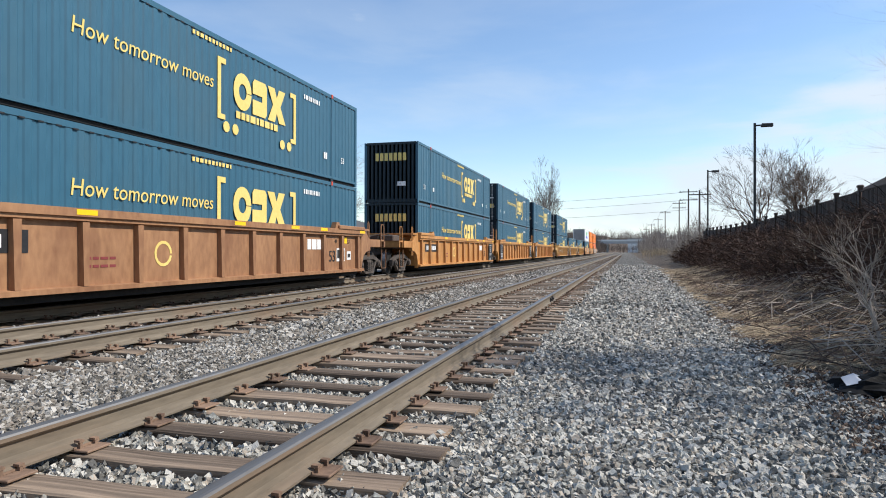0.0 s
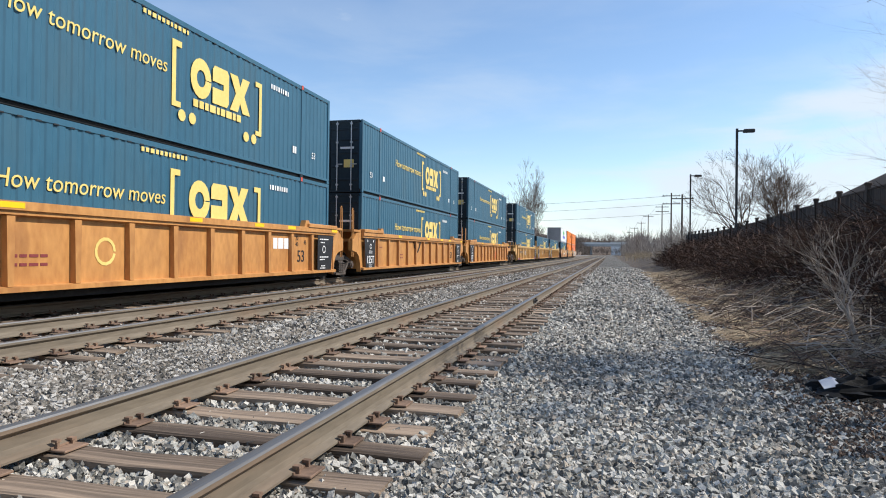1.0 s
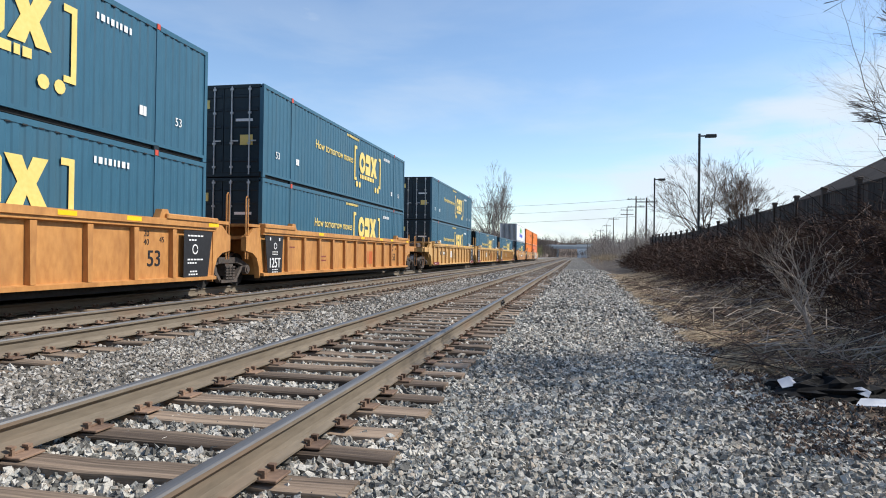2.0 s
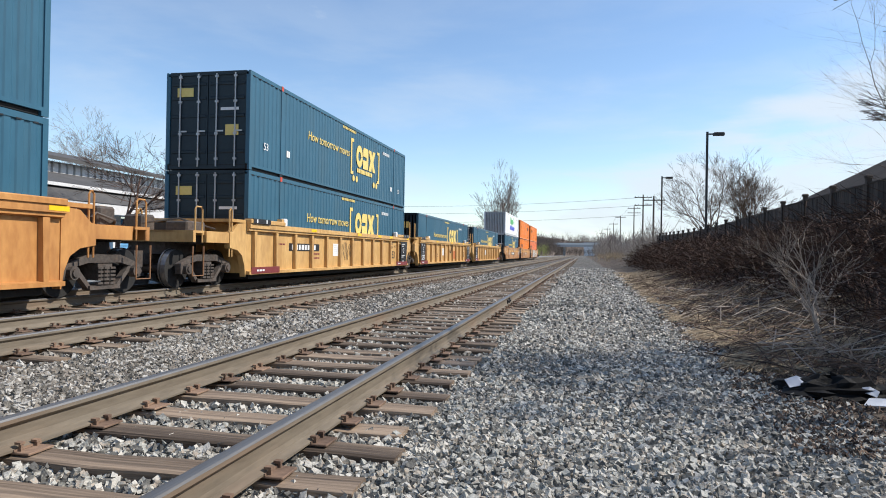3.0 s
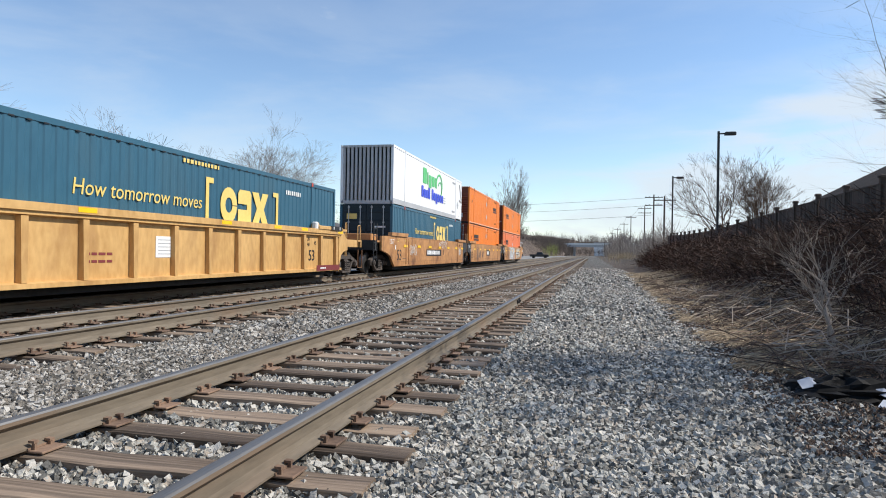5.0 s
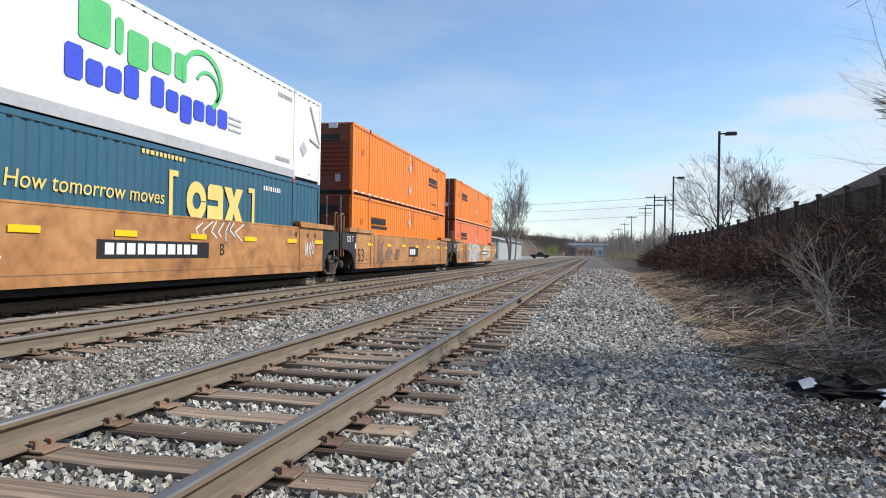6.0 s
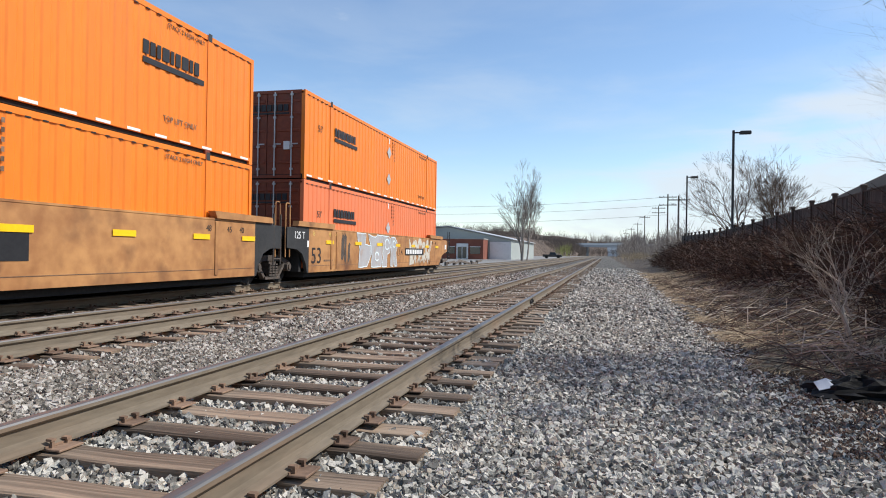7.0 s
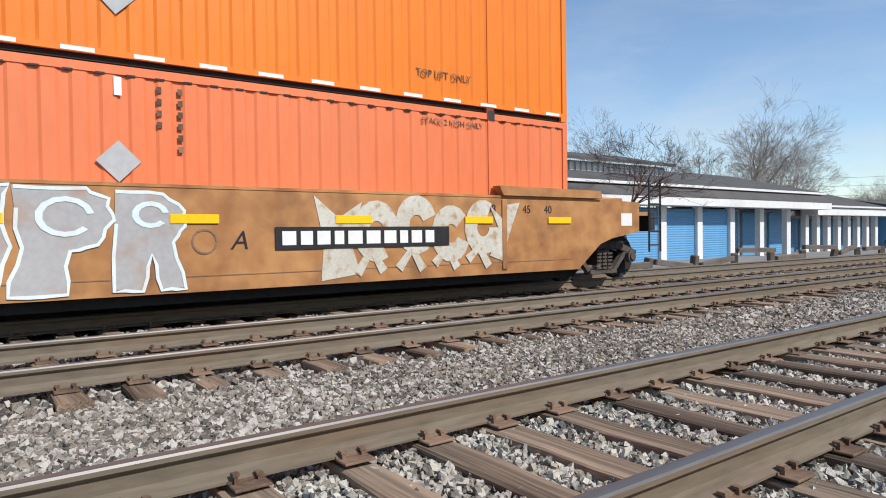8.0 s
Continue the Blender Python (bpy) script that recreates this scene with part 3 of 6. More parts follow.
                return g.mesh("end_wall", dark)
            wall = part("end_wall", shared((dark, "louvre"), louvre), dark, c, at=m)
            for i in range(8):
                part("louvre", shared((dark, "slat"), lambda: Geo().prism([(-HALF_LENGTH + 0.031, 0), (-HALF_LENGTH + 0.031, 0.13), (-HALF_LENGTH - 0.02, 0.05)], "x", -HALF_WIDTH + 0.25, HALF_WIDTH - 0.2).mesh("louvre", dark)), dark, wall, at=pose(0, 0, 0.7 + i * 0.17))
            for x in (-HALF_WIDTH + 0.12, HALF_WIDTH - 0.2):
                part("end_post", shared((dark, "end_post"), lambda: Geo().box(0, 0.08, -HALF_LENGTH - 0.005, -HALF_LENGTH + 0.031, 0.1, TALL - 0.3).mesh("end_post", dark)), dark, wall, at=pose(x, 0, 0))
        else:
            for side in (-1, 1):
                a, b = sorted((side * 0.012, side * (HALF_WIDTH - 0.13)))

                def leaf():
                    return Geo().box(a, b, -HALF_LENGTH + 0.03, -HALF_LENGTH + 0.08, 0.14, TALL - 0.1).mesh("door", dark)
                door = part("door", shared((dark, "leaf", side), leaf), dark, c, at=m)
                for z in (0.5, 1.0, 1.5, 2.0, 2.4):
                    part("door_rib", shared((dark, "door_rib", side), lambda: Geo().prism([(-HALF_LENGTH + 0.031, -0.05), (-HALF_LENGTH + 0.012, -0.03), (-HALF_LENGTH + 0.012, 0.03), (-HALF_LENGTH + 0.031, 0.05)], "x", a + 0.05, b - 0.05).mesh("door_rib", dark)), dark, door, at=pose(0, 0, z))
                for x in (0.28, 0.85):
                    def rod():
                        g = Geo().tube([(side * x, -HALF_LENGTH - 0.01, 0.08), (side * x, -HALF_LENGTH - 0.01, TALL - 0.06)], 0.021, 6)
                        for z in (0.3, 1.0, 1.9, 2.6):
                            g.box(side * x - 0.05, side * x + 0.05, -HALF_LENGTH - 0.02, -HALF_LENGTH + 0.02, z - 0.03, z + 0.03)
                        return g.box(side * x - 0.02, side * x + 0.22, -HALF_LENGTH - 0.03, -HALF_LENGTH - 0.01, 1.05, 1.09).mesh("lock_rod", "steel_rod")
                    part("lock_rod", shared(("rod", side, x), rod), "steel_rod", door, "galvanised lock rod")
            for name, z in (("door_header", TALL - 0.1), ("door_sill", 0.02)):
                part(name, shared((dark, name), lambda: Geo().box(-HALF_WIDTH + 0.12, HALF_WIDTH - 0.12, -HALF_LENGTH, -HALF_LENGTH + 0.1, 0, 0.1).mesh(name, dark)), dark, c, at=m @ pose(0, 0, z))
    if markings:
        markings(c, end)
    return c


X_SIDE = HALF_WIDTH + 0.001


def bars(name, y, z, count, wide, tall, gap, material, parent, x=X_SIDE, label=""):
    """Writing too small to read: a row of plain bars."""
    r = random.Random(count)
    at = y
    for _ in range(count):
        w = wide * r.uniform(0.6, 1.3)
        plate(name.rstrip("s"), rect(at, at + w, z, z + tall), material, parent, x, label, 0.004)
        at += w + gap


def arc_ring(cy, cz, outer, inner, start, stop, steps=14, squash=1.0):
    """The outline of a thick open ring, or of a disc where inner is 0."""
    turns = [radians(start + (stop - start) * i / steps) for i in range(steps + 1)]
    ring = [(cy + squash * outer * math.cos(a), cz + outer * math.sin(a)) for a in (turns if inner else turns[:-1])]
    return ring + [(cy + squash * inner * math.cos(a), cz + inner * math.sin(a)) for a in reversed(turns)] if inner else ring


def emblem(c, y, z, k, material="yellow_mark", x=X_SIDE):
    """The owner's mark as plain bold shapes: a ring, a slotted block and a waisted block."""
    plate("emblem_ring", arc_ring(y + 0.5 * k, z + 0.55 * k, 0.56 * k, 0.24 * k, 2, 358, 18, 0.86), material, c, x)
    steps = [(1.05, 0.0), (1.78, 0.0), (1.88, 0.12), (1.88, 0.98), (1.78, 1.1), (1.15, 1.1), (1.05, 0.98), (1.05, 0.64), (1.6, 0.64), (1.6, 0.46), (1.05, 0.46)]
    plate("emblem_block", [(y + p * k, z + q * k) for p, q in steps], material, c, x)
    waist = [(1.95, 0.0), (2.38, 0.0), (2.5, 0.3), (2.66, 0.0), (3.08, 0.0), (2.74, 0.55), (3.05, 1.1), (2.64, 1.1), (2.5, 0.8), (2.36, 1.1), (1.93, 1.1), (2.26, 0.55)]
    plate("emblem_waist", [(y + p * k, z + q * k) for p, q in waist], material, c, x)


def blue_marks(c, end):
    lettering("slogan", "How tomorrow moves", 0.31, "yellow_mark", c, (X_SIDE, -4.15, 1.50), slant=0.12, wide=0.99, label="yellow slogan lettering")
    for y, s, low, high in ((0.0, 1, 0.85, 2.27), (3.70, -1, 0.80, 2.20)):
        ring = [(0, low), (0.30, low), (0.30, low + 0.12), (0.13, low + 0.12), (0.13, high - 0.13), (0.32, high - 0.13), (0.32, high), (0, high)]
        plate("bracket", [(y + s * p, q) for p, q in ring], "yellow_mark", c, X_SIDE)
    emblem(c, 0.62, 1.22, 0.81)
    bars("name_bars", 0.75, 0.99, 9, 0.19, 0.17, 0.05, "yellow_mark", c)
    for y, z in ((0.35, 0.70), (0.72, 0.70), (2.95, 0.68), (3.32, 0.68)):
        plate("dot", arc_ring(y, z, 0.13, 0.0, 0, 360, 10), "yellow_mark", c, X_SIDE)
    bars("number_bars", 4.2, 2.22, 8, 0.08, 0.13, 0.06, "white_mark", c)
    bars("notice_bars", -0.9, 2.50, 11, 0.09, 0.09, 0.05, "yellow_mark", c)
    lettering("length_mark", "53", 0.22, "white_mark", c, (X_SIDE, -7.25, 0.66))
    lettering("length_mark", "53", 0.2, "white_mark", c, (X_SIDE, 6.75, 0.66))
    bars("small_mark", -5.75, 0.66, 2, 0.08, 0.2, 0.02, "white_mark", c)
    bars("small_mark", 5.5, 0.66, 2, 0.08, 0.2, 0.02, "white_mark", c)
    plate("tag", rect(-6.16, -6.03, TALL - 0.12, TALL + 0.02), "red_mark", c, X_SIDE + 0.004, "red corner tag")
    plate("tag", rect(6.04, 6.15, TALL - 0.10, TALL + 0.02), "red_mark", c, X_SIDE + 0.004, "red corner tag")
    front = -HALF_LENGTH
    if end == "wall":
        for i in range(7):
            part("end_bar", shared("end_bar", lambda: Geo().box(0, 0.15, front - 0.002, front + 0.021, 1.9, 2.25).mesh("end_bar", "yellow_mark")), "yellow_mark", c, at=pose(-0.75 + i * 0.22, 0, 0))
        part("end_notice", Geo().box(0.3, 0.7, front - 0.002, front + 0.021, 0.75, 0.95), "white_mark", c)
    else:
        part("end_notice", Geo().box(0.55, 0.95, front + 0.005, front + 0.012, 0.95, 1.25), "yellow_mark", c)
        part("end_emblem", Geo().box(-0.95, -0.45, front + 0.005, front + 0.012, 2.05, 2.3), "yellow_mark", c)
        part("end_number", Geo().box(0.4, 0.95, front + 0.005, front + 0.012, 1.65, 1.73), "white_mark", c)


def orange_marks(c, end):
    at = 3.85 if end == "louvre" else -5.75
    bars("name_bars", at, 1.70, 9, 0.18, 0.28, 0.05, "black_mark", c, label="black lettering shown as bars")
    plate("name_bar", rect(at, at + 2.05, 1.52, 1.64), "black_mark", c, X_SIDE)
    for z in (0.55, 1.67) if c["label"].startswith("bright") else (0.2, 1.23):
        plate("placard", [(0.0, z + 0.06), (0.26, z + 0.32), (0.0, z + 0.58), (-0.26, z + 0.32)], "grey_paint", c, X_SIDE, "grey diamond placard holder")
    plate("notice", rect(-0.04, 0.05, 2.37, 2.6), "white_mark", c, X_SIDE)
    lettering("lift_notice", "TOP LIFT ONLY", 0.13, "rust", c, (X_SIDE, 4.5, 0.46), wide=0.92)
    for i in range(4):
        plate("number_bar", rect(0.46, 0.52, 2.0 + i * 0.15, 2.08 + i * 0.15), "rust", c, X_SIDE)
    for i in range(6):
        plate("number_bar", rect(0.72, 0.78, 1.7 + i * 0.15, 1.78 + i * 0.15), "rust", c, X_SIDE)
    lettering("stack_notice", "STACK 2 HIGH ONLY", 0.10, "rust", c, (X_SIDE, 4.6, 2.45))
    lettering("length_mark", "53'", 0.22, "rust", c, (X_SIDE, -7.1, 1.62))
    for i in range(20):
        part("reflective_strip", shared("strip", lambda: Geo().box(X_SIDE, X_SIDE + 0.004, 0, 0.37, 0.095, 0.15).mesh("reflective_strip", "white_mark")), "white_mark", c, at=pose(0, -7.9 + i * 0.81, 0))
    for y in (-6.15, 6.05):
        plate("latch", rect(y, y + 0.14, TALL - 0.13, TALL + 0.05), "dark_metal", c, X_SIDE + 0.003)
    front = -HALF_LENGTH
    for i in range(9):
        part("end_bar", shared("end_name", lambda: Geo().box(0, 0.15, front - 0.002, front + 0.032, 2.1, 2.30).mesh("end_bar", "black_mark")), "black_mark", c, at=pose(-0.95 + i * 0.19, 0, 0))
    part("end_underline", Geo().box(-0.95, 0.75, front - 0.002, front + 0.032, 2.0, 2.05), "black_mark", c)
    if end == "louvre":
        part("placard", Geo().prism([(-0.85, 1.5), (-0.65, 1.72), (-0.85, 1.94), (-1.05, 1.72)], "y", front - 0.03, front), "grey_paint", c)
        part("end_box", Geo().box(0.6, 0.8, front - 0.04, front + 0.03, 0.45, 0.75), "grey_paint", c)
        part("end_box", Geo().box(0.3, 0.65, front - 0.03, front + 0.03, TALL - 0.22, TALL - 0.02), "white_mark", c)
    else:
        part("end_box", Geo().box(0.6, 0.8, front - 0.04, front + 0.03, 0.9, 1.15), "white_mark", c)


def white_marks(c, end):
    y = -2.65
    for w, low, high in ((0.80, 0, 0.85), (0.22, 0, 0.7), (0.62, -0.13, 0.58), (0.62, 0, 0.58), (0.42, 0, 0.58)):
        plate("name_shape", [(y + 0.06, 1.55 + low), (y + w - 0.06, 1.55 + low), (y + w, 1.61 + low), (y + w, 1.49 + high), (y + w - 0.06, 1.55 + high), (y + 0.06, 1.55 + high), (y, 1.49 + high), (y, 1.61 + low)], "green_mark", c, X_SIDE, "green lettering shown as blocks")
        y += w + 0.13
    plate("head_shape", arc_ring(1.2, 1.75, 0.70, 0.58, -60, 200, 14, 1.2), "green_mark", c, X_SIDE + 0.007)
    plate("head_shape", arc_ring(1.4, 1.6, 0.42, 0.34, -40, 160, 10, 1.2), "green_mark", c, X_SIDE + 0.007)
    y = -2.95
    for i in range(11):
        w = 0.50
        if i != 4:
            low = -0.15 if i == 7 else 0
            high = 0.62 if i in (0, 3, 5) else 0.46
            plate("name_shape", [(y + 0.06, 0.78 + low), (y + 0.36, 0.78 + low), (y + 0.42, 0.84 + low), (y + 0.42, 0.72 + high), (y + 0.36, 0.78 + high), (y + 0.06, 0.78 + high), (y, 0.72 + high), (y, 0.84 + low)], "blue_mark", c, X_SIDE + 0.0015, "blue lettering shown as blocks")
        y += w if i != 4 else 0.3
    for z in (0.8, 0.95, 1.1):
        plate("speed_line", rect(2.35, 2.95, z, z + 0.05), "grey_paint", c, X_SIDE)
    plate("placard", [(6.75, 0.75), (7.0, 1.0), (6.75, 1.25), (6.5, 1.0)], "grey_paint", c, X_SIDE)
    plate("lower_band", rect(-HALF_LENGTH, 6.1, 0.02, 0.26), "grey_paint", c, X_SIDE + 0.003, "grey lower rail band")
    bars("notice_bars", 5.0, 2.3, 6, 0.12, 0.12, 0.04, "grey_paint", c)
    bars("notice_bars", 4.9, 0.42, 6, 0.12, 0.12, 0.04, "grey_paint", c)
    for a, b in (((7.2, 0.25), (7.95, 1.2)), ((7.2, 1.4), (7.95, 1.25)), ((7.2, 2.45), (7.95, 1.35))):
        part("rear_brace", Geo().tube([(HALF_WIDTH + 0.012, *a), (HALF_WIDTH + 0.012, *b)], 0.035, 6), "white_mark", c, "white diagonal brace")


# ---- train: well cars ----
SILL, CHORD = 0.26, 1.57  # above the rail head


def truck(parent, y):
    """A two-axle truck: side frames with spring nests, four wheels, axles."""
    t = part("truck", shared("bolster", lambda: Geo().box(-1.1, 1.1, -0.2, 0.2, 0.3, 0.62).box(-0.5, 0.5, -0.35, 0.35, 0.62, 0.8).mesh("truck", "truck_metal")), "truck_metal", parent, "grimy cast steel truck", pose(0, y, 0))

    def frame_side():
        g = Geo()
        g.prism([(-0.80, 0.56), (-0.45, 0.64), (0.45, 0.64), (0.80, 0.56), (0.95, 0.34), (1.08, 0.34), (1.12, 0.58), (0.9, 0.66), (0.45, 0.80), (-0.45, 0.80), (-0.9, 0.66), (-1.12, 0.58), (-1.08, 0.34), (-0.95, 0.34)], "x", -0.07, 0.07)
        for s in (-1, 1):
            g.prism([(s * 0.30, 0.14), (s * 0.42, 0.14), (s * 0.86, 0.58), (s * 0.74, 0.60)], "x", -0.06, 0.06)
        g.box(-0.08, 0.10, -0.42, 0.42, 0.12, 0.2)
        for y in (-0.87, 0.87):
            g.disc(0.0, 0.16, y, 0.46, 0.13, 12)
            g.disc(0.16, 0.19, y, 0.46, 0.08, 10)
        for i, y in enumerate((-0.17, 0.0, 0.17)):
            for k in range(5):
                g.box(0.06, 0.13, y - 0.07, y + 0.07, 0.22 + k * 0.075, 0.26 + k * 0.075)
        return g.mesh("side_frame", "truck_metal")
    for s in (-1, 1):
        part("side_frame", shared("truck_side", frame_side), "truck_metal", t, at=pose(s * 1.02, 0, 0, 0, 0, 0 if s > 0 else 180))

    def wheel():
        g = Geo().disc(-0.06, 0.075, 0, 0, 0.457, 28)
        g.disc(-0.095, -0.06, 0, 0, 0.485, 28)
        g.disc(0.07, 0.10, 0, 0, 0.16, 14)
        me = g.mesh("wheel", ["under_black", "wheel_tread"])
        for p in me.polygons:
            p.material_index = 1 if abs(p.normal.x) < 0.5 and p.center.yz.length > 0.4 else 0
        return me
    for y in (-0.87, 0.87):
        part("axle", shared("axle", lambda: Geo().tube([(-0.75, 0, 0), (0.75, 0, 0)], 0.08, 10).mesh("axle", "truck_metal")), "truck_metal", t, at=pose(0, y, 0.457))
        for s in (-1, 1):
            part("wheel", shared("wheel", wheel), "truck_metal", t, at=pose(s * 0.755, y, 0.457, 0, 0, 0 if s > 0 else 180))
    return t


def ladder(parent, x, y, z0, z1, material):
    g = Geo()
    for d in (-0.2, 0.2):
        g.tube([(x, y + d, z0), (x, y + d, z1)], 0.022, 6)
    n = int((z1 - z0) / 0.3)
    for i in range(n):
        g.tube([(x, y - 0.2, z0 + 0.15 + i * 0.3), (x, y + 0.2, z0 + 0.15 + i * 0.3)], 0.018, 5)
    return part("ladder", g, material, parent)


def rail_post(parent, x, y, z0, z1, w, material):
    """A grab rail: two uprights joined over the top."""
    return part("grab_rail", Geo().tube([(x, y, z0), (x, y, z1 - 0.06), (x, y + 0.05, z1), (x, y + w - 0.05, z1), (x, y + w, z1 - 0.06), (x, y + w, z0)], 0.02, 6), material, parent)


WELL = 8.3


def arch(y0, y1, s):
    """Outline in (y, z) of an end sill that arches over the truck; s turns it to the other end."""
    ring = [(0.0, 0.20), (0.03, 0.20), (0.09, 0.52), (0.22, 0.78), (0.46, 0.92), (y1 - y0, 0.98), (y1 - y0, 1.38), (0.72, 1.40), (0.45, 1.62), (0.0, 1.66)]
    return [(s * (y0 + a), z) for a, z in ring]


def ribbed_car(label, paint, front, rear, marks=None, modern=False):
    """A well car with posted sides; front and rear say whether a truck is shared ('joint', 'none') or the end couples ('coupler')."""
    car = thing("well_car", label, "railway car", "well cars of the train")
    for s in (-1, 1):
        turn = pose(0, 0, 0, 0, 0, 0 if s > 0 else 180)

        def side():
            ring = [(1.33, SILL), (1.49, SILL), (1.49, SILL + 0.08), (1.36, SILL + 0.10), (1.36, CHORD - 0.13), (1.46, CHORD - 0.11), (1.46, CHORD - 0.05), (1.50, CHORD - 0.04), (1.50, CHORD + 0.10), (1.31, CHORD + 0.10), (1.31, CHORD), (1.33, CHORD - 0.02)]
            return Geo().prism(ring, "y", -WELL, WELL).mesh("side_wall", paint)
        part("side_wall", shared((paint, "side"), side), paint, car, at=turn)

        def post():
            g = Geo()
            g.add([(1.36, -0.07, SILL + 0.09), (1.47, -0.055, SILL + 0.09), (1.47, 0.055, SILL + 0.09), (1.36, 0.07, SILL + 0.09),
                   (1.36, -0.09, CHORD - 0.13), (1.455, -0.075, CHORD - 0.13), (1.455, 0.075, CHORD - 0.13), (1.36, 0.09, CHORD - 0.13)],
                  [(0, 3, 2, 1), (4, 5, 6, 7), (0, 1, 5, 4), (1, 2, 6, 5), (2, 3, 7, 6), (3, 0, 4, 7)])
            return g.mesh("side_post", paint)
        for i in range(13):
            part("side_post", shared((paint, "post"), post), paint, car, at=turn @ pose(0, -7.9 + i * 15.8 / 12, 0))
        for e in (-1, 1):
            part("end_sill", shared((paint, "arch", e), lambda: Geo().prism(arch(WELL, 9.15, e), "x", 1.22, 1.38).mesh("end_sill", paint)), paint, car, at=turn)
    # black floor and sill hung low to keep sun off the ground beneath
    part("well_floor", shared("well_floor", lambda: Geo().box(-1.3, 1.3, -WELL + 0.3, WELL - 0.3, SILL - 0.14, SILL + 0.05).mesh("well_floor", "under_black")), "under_black", car)
    part("under_sill", shared("under_sill", lambda: Geo().box(-0.35, 0.35, -WELL, WELL, SILL - 0.2, SILL - 0.14).mesh("under_sill", "under_black")), "under_black", car)
    for e in (-1, 1):
        def deck():
            g = Geo().box(-1.22, 1.22, WELL + 0.05, 9.1, 1.3, 1.4)
            g.box(-1.3, 1.3, WELL - 0.12, WELL + 0.05, 0.3, 1.66)
            g.box(-1.38, 1.38, WELL + 0.05, WELL + 0.75, 1.66, 1.74)
            return g.box(-0.45, 0.45, WELL, 9.6, 0.85, 1.3).mesh("end_deck", paint)
        part("end_deck", shared((paint, "deck"), deck), paint, car, at=pose(0, 0, 0, 0, 0, 0 if e > 0 else 180))
        for s in (-1, 1):
            rail_post(car, s * 1.34, e * 9.06 - 0.06, 0.75, 2.0 if (front if e < 0 else rear) == "coupler" else 2.5, 0.13, paint)
        part("guide_bracket", shared((paint, "guide"), lambda: Geo().prism([(0, 0), (0.42, 0), (0.30, 0.2), (0.10, 0.2)], "x", 1.3, 1.46).mesh("guide_bracket", paint)), paint, car, at=pose(0, e * 6.2 - 0.2, CHORD + 0.10))
        part("brake_gear", shared("gear", lambda: Geo().box(0.2, 0.9, 8.9, 9.2, 1.4, 1.62).tube([(1.0, 8.6, 1.45), (1.15, 8.9, 1.62), (1.05, 9.3, 1.5)], 0.03, 5).tube(
            [(0.6, 9.5, 1.3), (0.9, 9.6, 0.9), (0.7, 9.7, 0.6)], 0.028, 5).mesh("brake_gear", "dark_metal")), "dark_metal", car, at=pose(0, 0, 0, 0, 0, 0 if e > 0 else 180))
        kind = front if e < 0 else rear
        if kind == "joint":
            truck(car, e * 9.6)
        elif kind == "coupler":
            truck(car, e * 9.75)
            coupler(car, e, paint)
    if paint == "car_rust":
        for y, z, w, h, ink in ((6.3, 0.62, 0.62, 0.42, "white_mark"), (7.1, 0.66, 0.32, 0.28, "white_mark"), (6.9, 1.2, 0.2, 0.2, "reflector_yellow"), (6.55, 1.1, 0.26, 0.18, "white_mark")):
            plate("sticker", rect(y, y + w, z, z + h), ink, car, 1.362, "pale stencil sticker")
        for a, b, low, high in ((6.34, 6.64, 0.72, 0.99), (6.68, 6.76, 0.72, 0.99), (6.80, 6.88, 0.66, 0.99), (7.16, 7.36, 0.74, 0.86)):
            plate("sticker_field", rect(a, b, low, high), "dark_metal", car, 1.3685)
        for y, word in ((6.15, "48"), (7.15, "53")):
            lettering("stack_mark", word, 0.13, "black_mark", car, (1.364, y, 1.2))
    else:
        if front != "coupler":
            plate("black_panel", [(-8.22, 1.44), (-8.02, 0.28), (-7.1, 0.28), (-7.02, 1.44)], "black_mark", car, 1.475, "black stencil panel")
            for shift in (0.0, 0.012):  # doubled for a bold stroke
                lettering("load_mark", "125T", 0.30, "white_mark", car, (1.483 + 0.1 * shift, -7.98 + shift, 0.50), wide=0.90)
            bars("panel_bars", -7.92, 1.3, 2, 0.05, 0.09, 0.55, "white_mark", car, 1.483)
            for z in (0.42, 0.35, 0.88, 0.95):
                bars("panel_bars", -7.75, z, 4, 0.09, 0.028, 0.03, "white_mark", car, 1.483)
            plate("panel_ring", arc_ring(-7.56, 1.14, 0.10, 0.075, 0, 345, 12), "white_mark", car, 1.483)
        if rear != "coupler":
            plate("black_panel", [(6.9, 0.28), (7.9, 0.28), (8.1, 1.44), (6.9, 1.44)], "black_mark", car, 1.475, "black stencil panel")
            for y, z, count in ((7.05, 1.30, 5), (7.1, 1.20, 3), (7.05, 0.74, 5), (7.05, 0.66, 4), (7.15, 0.46, 3), (7.1, 0.39, 4)):
                bars("panel_bars", y, z, count, 0.09, 0.035, 0.03, "white_mark", car, 1.483)
            plate("panel_ring", arc_ring(7.35, 1.0, 0.12, 0.09, 0, 345, 12), "white_mark", car, 1.483)
        for y, z, word in ((5.62, 1.26, "20"), (5.62, 1.08, "40"), (6.15, 1.14, "45")):
            lettering("stack_mark", word, 0.13, "black_mark", car, (1.364, y, z))
        if rear == "coupler":
            plate("sticker", rect(6.55, 6.85, 0.62, 0.9), "dark_red_mark", car, 1.362)
            bars("stencil_bars", 6.5, 1.0, 3, 0.12, 0.04, 0.03, "dark_red_mark", car, 1.362)
